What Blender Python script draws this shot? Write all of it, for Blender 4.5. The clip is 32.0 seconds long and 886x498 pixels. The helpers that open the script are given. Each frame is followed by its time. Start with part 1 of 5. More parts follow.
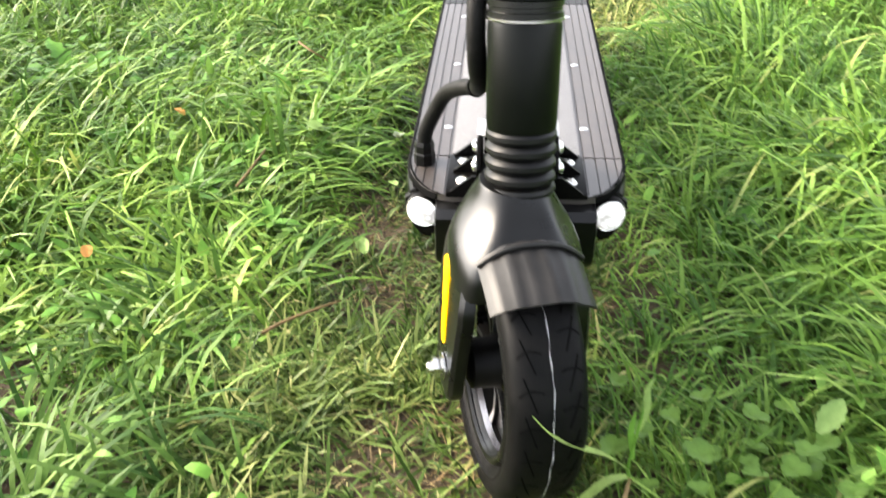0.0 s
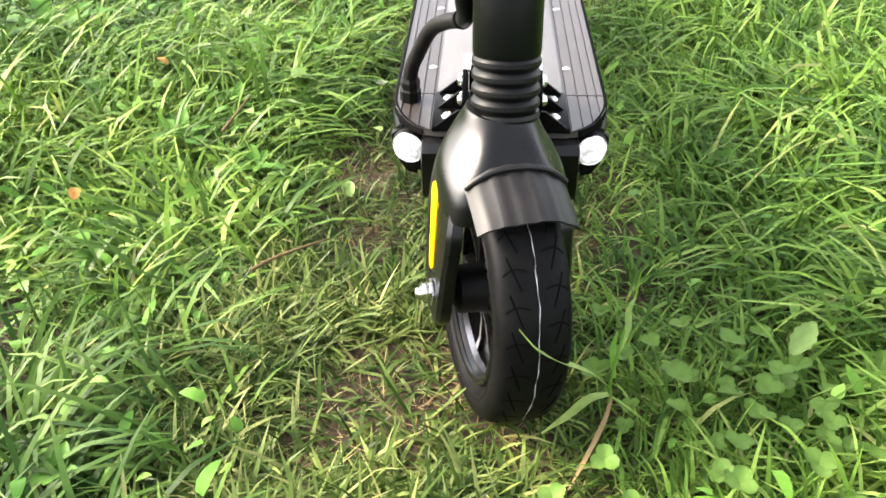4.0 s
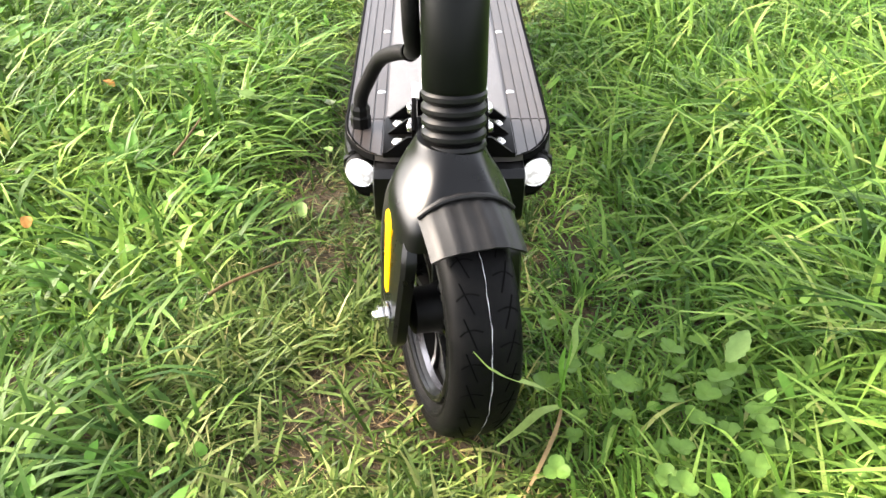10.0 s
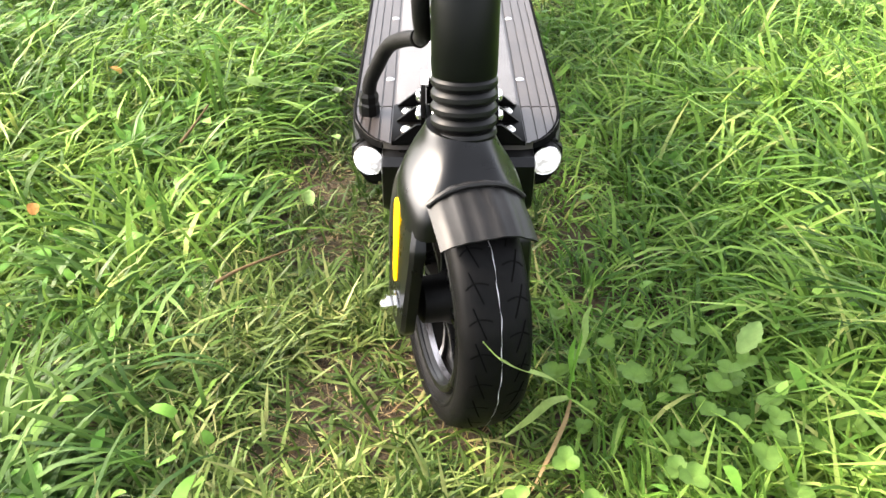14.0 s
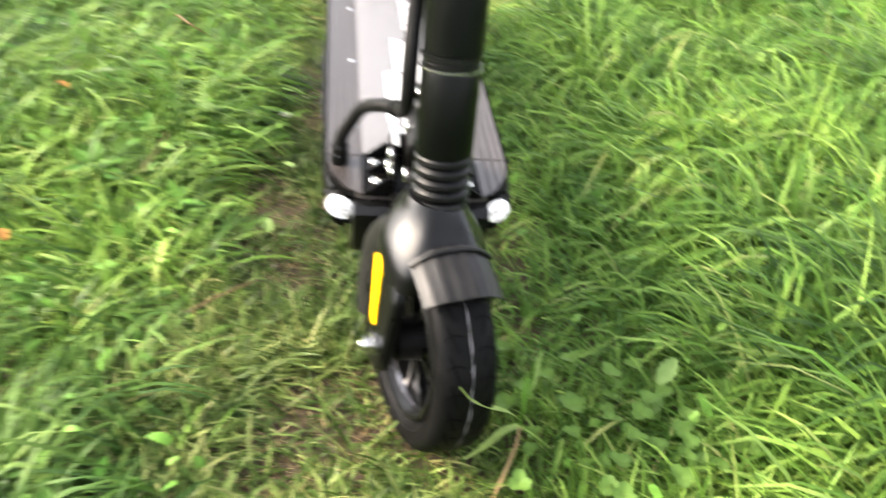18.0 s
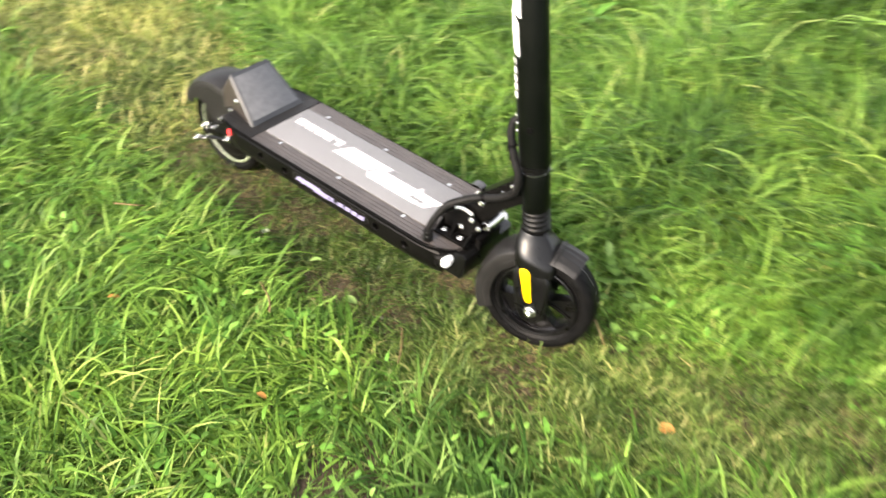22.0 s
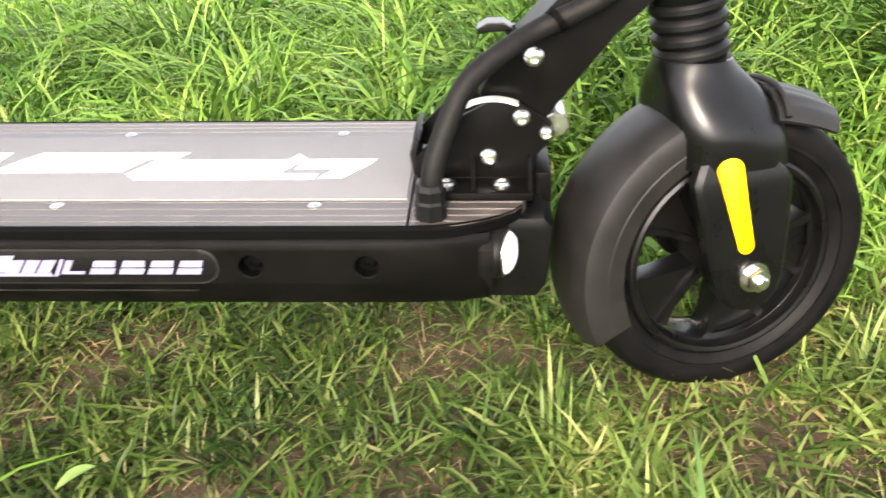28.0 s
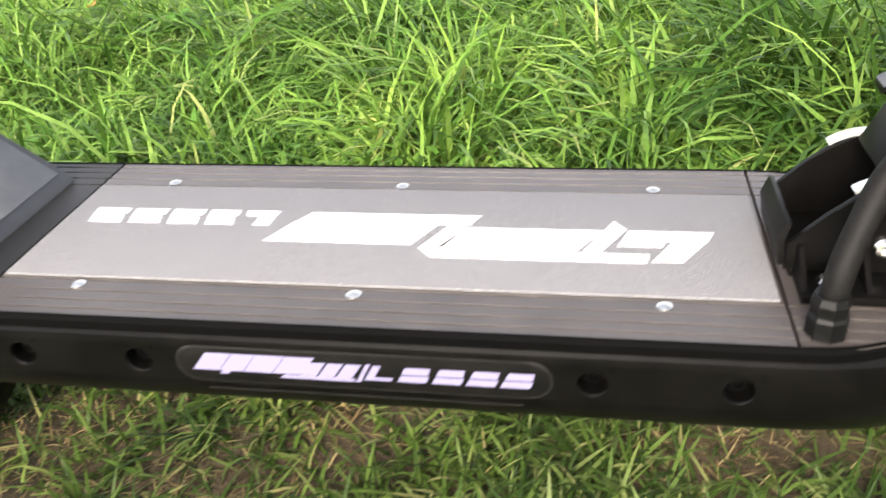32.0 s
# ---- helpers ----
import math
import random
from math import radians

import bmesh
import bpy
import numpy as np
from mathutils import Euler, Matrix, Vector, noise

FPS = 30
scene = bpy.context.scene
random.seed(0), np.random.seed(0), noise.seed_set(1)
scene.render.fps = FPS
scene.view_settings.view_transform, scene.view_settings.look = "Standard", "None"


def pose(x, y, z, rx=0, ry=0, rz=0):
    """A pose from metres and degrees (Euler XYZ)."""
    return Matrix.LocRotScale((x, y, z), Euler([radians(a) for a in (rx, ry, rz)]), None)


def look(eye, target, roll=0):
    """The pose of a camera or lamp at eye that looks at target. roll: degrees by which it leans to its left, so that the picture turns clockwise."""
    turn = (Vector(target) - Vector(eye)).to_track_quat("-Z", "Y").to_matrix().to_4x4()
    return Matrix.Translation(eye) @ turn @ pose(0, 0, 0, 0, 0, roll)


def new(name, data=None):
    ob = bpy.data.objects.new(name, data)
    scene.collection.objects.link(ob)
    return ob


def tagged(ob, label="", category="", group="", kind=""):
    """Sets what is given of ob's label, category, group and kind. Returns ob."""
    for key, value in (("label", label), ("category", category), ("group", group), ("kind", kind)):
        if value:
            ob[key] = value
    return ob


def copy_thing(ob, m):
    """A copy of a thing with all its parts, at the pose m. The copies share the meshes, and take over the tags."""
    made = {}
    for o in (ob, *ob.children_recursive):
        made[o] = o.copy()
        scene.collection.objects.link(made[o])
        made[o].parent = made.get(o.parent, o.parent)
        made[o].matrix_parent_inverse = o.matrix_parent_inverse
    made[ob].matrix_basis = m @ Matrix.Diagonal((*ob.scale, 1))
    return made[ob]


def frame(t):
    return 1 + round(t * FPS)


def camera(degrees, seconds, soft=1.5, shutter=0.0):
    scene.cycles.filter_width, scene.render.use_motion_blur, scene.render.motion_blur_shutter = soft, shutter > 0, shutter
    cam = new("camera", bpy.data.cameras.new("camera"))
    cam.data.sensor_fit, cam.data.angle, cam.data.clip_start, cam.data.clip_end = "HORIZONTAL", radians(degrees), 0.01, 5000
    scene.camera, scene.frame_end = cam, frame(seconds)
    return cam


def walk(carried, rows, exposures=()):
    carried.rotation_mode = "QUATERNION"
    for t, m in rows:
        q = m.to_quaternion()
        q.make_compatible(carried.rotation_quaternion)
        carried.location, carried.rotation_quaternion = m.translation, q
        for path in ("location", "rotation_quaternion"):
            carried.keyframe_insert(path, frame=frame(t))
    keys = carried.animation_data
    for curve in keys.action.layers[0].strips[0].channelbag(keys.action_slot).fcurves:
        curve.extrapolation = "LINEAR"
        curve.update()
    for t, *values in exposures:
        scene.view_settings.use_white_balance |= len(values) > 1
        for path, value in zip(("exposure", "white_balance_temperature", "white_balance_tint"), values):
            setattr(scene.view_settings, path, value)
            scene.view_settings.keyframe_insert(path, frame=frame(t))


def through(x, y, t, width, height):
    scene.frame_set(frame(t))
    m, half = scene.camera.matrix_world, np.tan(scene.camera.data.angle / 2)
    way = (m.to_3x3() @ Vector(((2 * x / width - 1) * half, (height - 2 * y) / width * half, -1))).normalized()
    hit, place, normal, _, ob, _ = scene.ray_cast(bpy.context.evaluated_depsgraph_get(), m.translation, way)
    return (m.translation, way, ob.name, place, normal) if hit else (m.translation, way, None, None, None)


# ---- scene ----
cam = camera(54.9, 32.0, shutter=0.75)
PATH = [
    (0, (-0.013, -0.545, 0.556), (-0.147, 1.114, -0.554), -1.1),
    (0.5, (0.0, -0.581, 0.557), (-0.121, 1.057, -0.584), -1.8),
    (1, (-0.018, -0.605, 0.544), (-0.163, 1.021, -0.611), 1.7),
    (1.5, (-0.02, -0.61, 0.574), (-0.174, 1.045, -0.539), -0.4),
    (2, (0.009, -0.613, 0.566), (-0.113, 1.049, -0.538), -1.2),
    (2.5, (0.019, -0.597, 0.56), (-0.08, 1.042, -0.582), -0.9),
    (3, (0.007, -0.594, 0.558), (-0.093, 1.04, -0.591), -1.0),
    (3.5, (-0.005, -0.59, 0.55), (-0.103, 1.043, -0.6), -0.9),
    (5.5, (-0.043, -0.551, 0.513), (-0.062, 1.013, -0.733), 0.9),
    (6, (-0.036, -0.557, 0.527), (-0.031, 1.036, -0.684), 0.5),
    (6.5, (-0.024, -0.588, 0.571), (-0.005, 1.009, -0.633), 0.5),
    (7, (-0.019, -0.599, 0.577), (-0.01, 1.007, -0.614), 0.4),
    (7.5, (-0.024, -0.601, 0.574), (-0.013, 1.014, -0.605), 0.8),
    (8, (-0.024, -0.6, 0.574), (-0.015, 1.011, -0.611), 0.5),
    (8.5, (-0.028, -0.6, 0.572), (-0.035, 1.008, -0.618), 0.4),
    (9, (-0.026, -0.597, 0.571), (-0.028, 1.01, -0.619), 0.1),
    (9.5, (-0.018, -0.592, 0.571), (0.011, 1.029, -0.599), 0.2),
    (10, (-0.022, -0.594, 0.571), (0.016, 1.032, -0.593), 0.5),
    (10.5, (-0.019, -0.591, 0.569), (0.021, 1.031, -0.6), 0.6),
    (11, (-0.02, -0.59, 0.566), (0.005, 1.023, -0.615), 0.7),
    (11.5, (-0.023, -0.59, 0.565), (-0.02, 1.019, -0.622), 0.3),
    (12, (-0.024, -0.594, 0.568), (-0.024, 1.019, -0.614), -0.1),
    (12.5, (-0.021, -0.589, 0.567), (-0.006, 1.025, -0.613), 0.0),
    (13, (-0.023, -0.589, 0.566), (-0.004, 1.024, -0.617), 0.3),
    (13.5, (-0.024, -0.589, 0.567), (-0.003, 1.024, -0.616), 0.4),
    (15.5, (-0.024, -0.586, 0.563), (0.008, 1.02, -0.628), 0.3),
    (16, (-0.011, -0.588, 0.574), (0.02, 1.022, -0.612), -0.3),
    (16.5, (-0.02, -0.596, 0.569), (-0.024, 1.009, -0.625), -0.4),
    (17, (-0.027, -0.61, 0.591), (-0.068, 1.012, -0.579), -0.3),
    (17.5, (-0.078, -0.619, 0.669), (-0.018, 1.02, -0.476), 4.2),
    (17.7, (-0.11, -0.659, 0.717), (0.023, 0.948, -0.46), 4.8),
    (18, (-0.106, -0.626, 0.679), (0.176, 0.937, -0.536), 7.5),
    (18.5, (-0.149, -0.587, 0.655), (0.368, 0.873, -0.611), 8.6),
    (18.8, (-0.167, -0.6, 0.661), (0.293, 0.843, -0.646), 7.5),
    (19, (-0.197, -0.609, 0.676), (0.18, 0.866, -0.622), 7.0),
    (19.2, (-0.218, -0.576, 0.682), (0.112, 0.921, -0.603), 4.3),
    (19.5, (-0.25, -0.482, 0.728), (0.281, 0.868, -0.649), 4.6),
    (19.7, (-0.291, -0.506, 0.847), (0.273, 0.743, -0.608), 5.5),
    (20, (-0.334, -0.584, 1.016), (0.288, 0.679, -0.404), 6.8),
    (20.2, (-0.436, -0.665, 1.198), (0.244, 0.543, -0.242), 9.9),
    (20.5, (-0.548, -0.751, 1.203), (0.162, 0.547, -0.143), 6.3),
    (21, (-0.739, -0.775, 1.205), (0.115, 0.489, -0.089), 5.5),
    (21.5, (-0.802, -0.626, 1.181), (0.058, 0.547, -0.191), 0.5),
    (21.7, (-0.912, -0.596, 1.217), (0.063, 0.484, -0.142), 1.3),
    (22, (-1.049, -0.572, 1.216), (0.152, 0.334, -0.101), 4.7),
    (22.3, (-1.235, -0.523, 1.255), (0.11, 0.232, -0.011), 7.1),
    (22.5, (-1.131, -0.563, 1.192), (0.237, 0.237, -0.028), 2.9),
    (22.7, (-1.155, -0.457, 1.215), (0.36, 0.175, 0.08), 3.8),
    (23, (-1.075, -0.414, 1.154), (0.472, 0.306, 0.111), -1.3),
    (23.5, (-1.152, -0.245, 1.159), (0.478, 0.301, 0.137), -0.7),
    (24, (-1.225, -0.143, 1.166), (0.436, 0.288, 0.14), -2.9),
    (24.5, (-1.113, -0.053, 1.171), (0.551, 0.309, 0.122), -1.7),
    (24.7, (-1.025, -0.014, 1.143), (0.553, 0.328, -0.022), -1.1),
    (25, (-0.918, -0.007, 1.027), (0.526, 0.307, -0.321), -3.7),
    (25.5, (-0.835, 0.045, 0.9), (0.57, 0.29, -0.503), -0.9),
    (27.5, (-0.578, 0.126, 0.41), (1.183, 0.255, -0.529), -2.4),
    (28, (-0.589, 0.161, 0.401), (1.185, 0.241, -0.519), -1.2),
    (28.5, (-0.596, 0.199, 0.4), (1.183, 0.275, -0.509), 0.2),
    (29, (-0.596, 0.173, 0.394), (1.199, 0.215, -0.486), 0.2),
    (29.5, (-0.611, 0.162, 0.422), (1.21, 0.197, -0.403), 1.1),
    (30, (-0.623, 0.311, 0.424), (1.208, 0.365, -0.378), 2.4),
    (30.2, (-0.637, 0.377, 0.423), (1.202, 0.402, -0.362), 3.6),
    (30.5, (-0.647, 0.436, 0.421), (1.188, 0.511, -0.371), 5.2),
    (31, (-0.62, 0.414, 0.419), (1.194, 0.507, -0.418), 3.8),
    (31.5, (-0.532, 0.357, 0.425), (1.209, 0.633, -0.519), -2.9),
    (32, (-0.469, 0.31, 0.437), (1.22, 0.655, -0.577), -4.3),
]
EXPOSURE = [(0, 2.64, 6500, 11), (3, 2.62, 6500, 12), (6, 2.64, 6500, 13), (16, 2.72, 6500, 13), (18, 2.55, 6500, 13), (19, 2.62, 6550, 13), (20, 2.50, 6600, 13), (22, 2.28, 6650, 13), (23, 2.34, 6700, 11), (24, 2.28, 6750, 12), (25, 1.99, 6900, 14), (28, 2.32, 6600, 14), (29, 2.34, 6600, 14), (30, 2.20, 6600, 14), (31, 1.91, 6700, 15), (32, 2.06, 6450, 13)]
walk(cam, [(t, look(eye, target, roll)) for t, eye, target, roll in PATH], EXPOSURE)

# ---- world and sun: a low, hazy evening sun from beyond the scooter's flank ----
SUN_ELEV, SUN_AZ = 30.0, 171.0
world = bpy.data.worlds.new("world")
scene.world = world
world.use_nodes = True
wn = world.node_tree
sky = wn.nodes.new("ShaderNodeTexSky")
sky.sky_type = 'NISHITA'
sky.sun_disc = False
sky.sun_elevation = radians(SUN_ELEV)
sky.sun_rotation = radians(90 - SUN_AZ)
sky.dust_density = 3.0
haze = wn.nodes.new("ShaderNodeHueSaturation")
haze.inputs["Saturation"].default_value = 0.28
wn.links.new(sky.outputs[0], haze.inputs["Color"])
wn.links.new(haze.outputs[0], wn.nodes["Background"].inputs[0])
wn.nodes["Background"].inputs[1].default_value = 0.15
sun_data = bpy.data.lights.new("sun", 'SUN')
sun_data.energy = 1.9
sun_data.angle = radians(20)
sun_data.color = (1.0, 0.83, 0.60)
sun = new("sun", sun_data)
sun_dir = Vector((math.cos(radians(SUN_AZ)) * math.cos(radians(SUN_ELEV)),
                  math.sin(radians(SUN_AZ)) * math.cos(radians(SUN_ELEV)), math.sin(radians(SUN_ELEV))))
sun.matrix_world = look(sun_dir * 20, (0, 0, 0))


# ---- materials ----
class Mat:
    def __init__(self, name):
        self.m = bpy.data.materials.new(name)
        self.m.use_nodes = True
        self.t = self.m.node_tree
        self.b = self.t.nodes["Principled BSDF"]

    def node(self, kind, **inputs):
        n = self.t.nodes.new(kind)
        for k, v in inputs.items():
            n.inputs[k.replace("_", " ")].default_value = v
        return n

    def link(self, a, b):
        self.t.links.new(a, b)

    def noise(self, scale, detail=4.0, rough=0.6):
        co = self.t.nodes.new("ShaderNodeTexCoord")
        n = self.node("ShaderNodeTexNoise", Scale=scale, Detail=detail, Roughness=rough)
        self.link(co.outputs["Object"], n.inputs["Vector"])
        return n.outputs["Fac"]

    def ramp(self, fac, stops):
        r = self.t.nodes.new("ShaderNodeValToRGB")
        while len(r.color_ramp.elements) < len(stops):
            r.color_ramp.elements.new(0.5)
        for e, (p, c) in zip(r.color_ramp.elements, stops):
            e.position = p
            e.color = (*c, 1) if len(c) == 3 else c
        self.link(fac, r.inputs[0])
        return r.outputs[0]

    def bump(self, fac, strength, distance=0.001):
        n = self.node("ShaderNodeBump", Strength=strength, Distance=distance)
        self.link(fac, n.inputs["Height"])
        self.link(n.outputs[0], self.b.inputs["Normal"])

    def map(self, fac, lo, hi):
        n = self.t.nodes.new("ShaderNodeMapRange")
        n.inputs["To Min"].default_value, n.inputs["To Max"].default_value = lo, hi
        self.link(fac, n.inputs["Value"])
        return n.outputs[0]


def surface(name, c1, c2, rough=(0.4, 0.5), metal=0.0, scale=60.0, fine=900.0, relief=0.15, spec=0.5, coat=0.0):
    k = Mat(name)
    big, small = k.noise(scale), k.noise(fine, 2.0)
    k.link(k.ramp(big, [(0.35, c1), (0.68, c2)]), k.b.inputs["Base Color"])
    k.link(k.map(big, *rough), k.b.inputs["Roughness"])
    k.b.inputs["Metallic"].default_value = metal
    k.b.inputs["Specular IOR Level"].default_value = spec
    k.b.inputs["Coat Weight"].default_value = coat
    k.b.inputs["Coat Roughness"].default_value = 0.28
    if relief:
        k.bump(small, relief, 0.0004)
    return k.m


def glow(name, colour, strength, paint=1.0):
    k = Mat(name)
    k.b.inputs["Base Color"].default_value = (colour[0] * paint, colour[1] * paint, colour[2] * paint, 1)
    k.b.inputs["Emission Color"].default_value = (*colour, 1)
    k.b.inputs["Emission Strength"].default_value = strength
    k.b.inputs["Roughness"].default_value = 0.3
    return k.m


BLACK = surface("satin_black_paint", (0.0018, 0.0018, 0.0018), (0.0032, 0.0031, 0.003), (0.25, 0.31), scale=40, fine=1800, relief=0.05, spec=0.27)
HINGE = surface("hinge_black_paint", (0.0022, 0.0021, 0.002), (0.004, 0.0038, 0.0036), (0.26, 0.36), scale=40, fine=1800, relief=0.06, spec=0.045)
STEMBLACK = surface("stem_black_paint", (0.001, 0.0014, 0.001), (0.002, 0.0024, 0.0018), (0.26, 0.34), scale=30, fine=2200, relief=0.06, spec=0.13)
MATTE = surface("matte_black_cast", (0.003, 0.003, 0.003), (0.006, 0.0055, 0.005), (0.36, 0.48), scale=80, fine=1500, relief=0.2, spec=0.09)
PLASTIC = surface("black_plastic", (0.0055, 0.0052, 0.0049), (0.0105, 0.0097, 0.0092), (0.40, 0.52), scale=70, fine=1600, relief=0.2, spec=0.28)
RUBBER = surface("tyre_rubber", (0.0020, 0.0020, 0.0021), (0.0046, 0.0043, 0.0041), (0.42, 0.6), scale=45, fine=1300, relief=0.3, spec=0.075)
BOOTR = surface("bellows_rubber", (0.0018, 0.0018, 0.0018), (0.0036, 0.0036, 0.0036), (0.36, 0.5), scale=90, fine=1300, relief=0.15, spec=0.2)
# near-zero black: painted shade of tread grooves and bolt holes, also small black parts
GROOVE = surface("groove_black", (0.0005, 0.0005, 0.0005), (0.001, 0.001, 0.001), (0.7, 0.8), relief=0, spec=0.05)
RAIL = surface("brown_anodised_aluminium", (0.040, 0.0335, 0.0305), (0.057, 0.048, 0.044), (0.34, 0.44), metal=0.15, scale=35, fine=1500, relief=0.12, spec=0.75)
SIDE = surface("side_extrusion_black", (0.0018, 0.0017, 0.0016), (0.0034, 0.0032, 0.003), (0.26, 0.36), metal=0.0, scale=30, fine=1600, relief=0.15, spec=0.09)
HOSE = surface("braided_hose", (0.0028, 0.0028, 0.0028), (0.0075, 0.007, 0.0066), (0.5, 0.65), scale=260, fine=1400, relief=0.4, spec=0.12)
CHROME = surface("zinc_plated_steel", (0.62, 0.61, 0.58), (0.78, 0.77, 0.74), (0.16, 0.3), metal=1.0, scale=150, fine=900, relief=0.05)
POLISHED = surface("polished_rim_lip", (0.30, 0.29, 0.30), (0.42, 0.40, 0.40), (0.18, 0.28), metal=1.0, scale=60, relief=0.03)
YELLOW = surface("amber_reflector", (0.95, 0.52, 0.0), (1.0, 0.60, 0.0), (0.25, 0.35), scale=200, fine=700, relief=0.1)
WHITE = surface("white_print", (0.55, 0.55, 0.55), (0.68, 0.68, 0.68), (0.5, 0.65), scale=300, fine=1500, relief=0.25)
PALE = surface("pale_rim_stripe", (0.11, 0.135, 0.085), (0.17, 0.20, 0.13), (0.4, 0.5), scale=90, relief=0.05)
FLASH = surface("moulding_seam", (0.42, 0.41, 0.42), (0.66, 0.65, 0.66), (0.5, 0.6), scale=600, relief=0)
PAD = surface("rubber_foot_pad", (0.058, 0.060, 0.066), (0.086, 0.089, 0.096), (0.55, 0.7), scale=80, fine=1700, relief=0.5)
RESTSIDE = surface("brown_rest_side", (0.017, 0.0135, 0.011), (0.028, 0.0225, 0.019), (0.4, 0.55), scale=50, fine=1500, relief=0.2)
RESTRIM = surface("grey_rest_border", (0.015, 0.016, 0.019), (0.024, 0.0255, 0.029), (0.42, 0.55), scale=60, fine=1500, relief=0.2)
STEEL = surface("satin_steel", (0.10, 0.095, 0.09), (0.17, 0.165, 0.155), (0.32, 0.45), metal=1.0, scale=120, fine=900, relief=0.08)
WORNEDGE = surface("worn_bright_metal", (0.62, 0.62, 0.60), (0.80, 0.80, 0.78), (0.36, 0.5), metal=0.6, scale=200, fine=900, relief=0.1)


def lens_material():
    k = Mat("lamp_lens")
    co = k.t.nodes.new("ShaderNodeTexCoord")
    v = k.node("ShaderNodeTexVoronoi", Scale=170.0)
    k.link(co.outputs["Object"], v.inputs["Vector"])
    col = k.ramp(v.outputs["Distance"], [(0.1, (0.95, 0.95, 0.97)), (0.45, (0.80, 0.80, 0.80)), (0.8, (0.42, 0.40, 0.38))])
    k.link(col, k.b.inputs["Base Color"])
    k.link(col, k.b.inputs["Emission Color"])
    k.b.inputs["Emission Strength"].default_value = 0.16
    k.b.inputs["Roughness"].default_value = 0.12
    k.b.inputs["Coat Weight"].default_value = 0.6
    return k.m


LENS = lens_material()
LEDS = glow("violet_white_led", (0.74, 0.67, 1.0), 0.165, 0.12)
RED = glow("tail_light_red", (0.9, 0.05, 0.05), 0.6)


def grip_material():
    k = Mat("grip_tape")
    a, b = k.noise(1500.0, 2.0), k.noise(25.0)
    k.link(k.ramp(a, [(0.35, (0.078, 0.078, 0.083)), (0.55, (0.156, 0.156, 0.161)), (0.72, (0.41, 0.41, 0.415))]), k.b.inputs["Base Color"])
    k.link(k.map(b, 0.6, 0.8), k.b.inputs["Roughness"])
    k.b.inputs["Specular IOR Level"].default_value = 0.2
    k.bump(a, 0.7, 0.0006)
    return k.m


GRIP = grip_material()


def leaf_material(name, stops, glossy=0.42, through=0.20):
    k = Mat(name)
    geo = k.t.nodes.new("ShaderNodeNewGeometry")
    col = k.ramp(geo.outputs["Random Per Island"], stops)
    big = k.ramp(k.noise(9.0), [(0.32, (0.60, 0.68, 0.60)), (0.68, (1.26, 1.16, 1.05))])
    fine = k.ramp(k.noise(160.0), [(0.3, (0.82, 0.82, 0.82)), (0.7, (1.1, 1.1, 1.1))])
    drift = k.ramp(k.noise(1.6, 3.0), [(0.35, (0.80, 0.86, 0.86)), (0.65, (1.20, 1.18, 1.04))])
    m0 = k.t.nodes.new("ShaderNodeMixRGB")
    m0.blend_type = 'MULTIPLY'
    m0.inputs[0].default_value = 1
    k.link(col, m0.inputs[1])
    k.link(drift, m0.inputs[2])
    m1 = k.t.nodes.new("ShaderNodeMixRGB")
    m1.blend_type = 'MULTIPLY'
    m1.inputs[0].default_value = 1
    k.link(m0.outputs[0], m1.inputs[1])
    k.link(big, m1.inputs[2])
    m2 = k.t.nodes.new("ShaderNodeMixRGB")
    m2.blend_type = 'MULTIPLY'
    m2.inputs[0].default_value = 1
    k.link(m1.outputs[0], m2.inputs[1])
    k.link(fine, m2.inputs[2])
    k.link(m2.outputs[0], k.b.inputs["Base Color"])
    k.b.inputs["Roughness"].default_value = glossy
    k.b.inputs["Specular IOR Level"].default_value = 0.12
    tr = k.t.nodes.new("ShaderNodeBsdfTranslucent")
    k.link(m2.outputs[0], tr.inputs[0])
    mix = k.t.nodes.new("ShaderNodeMixShader")
    mix.inputs[0].default_value = through
    k.link(k.b.outputs[0], mix.inputs[1])
    k.link(tr.outputs[0], mix.inputs[2])
    k.link(mix.outputs[0], k.t.nodes["Material Output"].inputs[0])
    return k.m


GRASS = leaf_material("green_grass", [(0.0, (0.042, 0.098, 0.017)), (0.35, (0.088, 0.183, 0.031)), (0.7, (0.152, 0.266, 0.050)), (0.95, (0.215, 0.335, 0.088)), (0.988, (0.28, 0.32, 0.12))])
# deep green tufts, darkened further: shadow and dark gaps are put into the colour
LUSHSHADED = leaf_material("deep_green_shaded_grass", [(0.0, (0.022, 0.058, 0.010)), (0.4, (0.048, 0.106, 0.019)), (0.8, (0.088, 0.165, 0.034)), (1.0, (0.165, 0.255, 0.070))], 0.5)
# lighter copy of GRASS: the sheen on far grass is put into its colour
SHEENGREEN = leaf_material("sheen_green_grass", [(0.0, (0.052, 0.118, 0.020)), (0.35, (0.106, 0.215, 0.037)), (0.7, (0.182, 0.312, 0.060)), (0.95, (0.255, 0.385, 0.105)), (0.988, (0.32, 0.37, 0.14))])
# the stops of GRASS again, each one darker
DARKERGREEN = leaf_material("darker_grass", [(0.0, (0.034, 0.080, 0.012)), (0.35, (0.074, 0.155, 0.023)), (0.7, (0.132, 0.232, 0.039)), (0.95, (0.195, 0.305, 0.072)), (0.988, (0.26, 0.30, 0.105))])
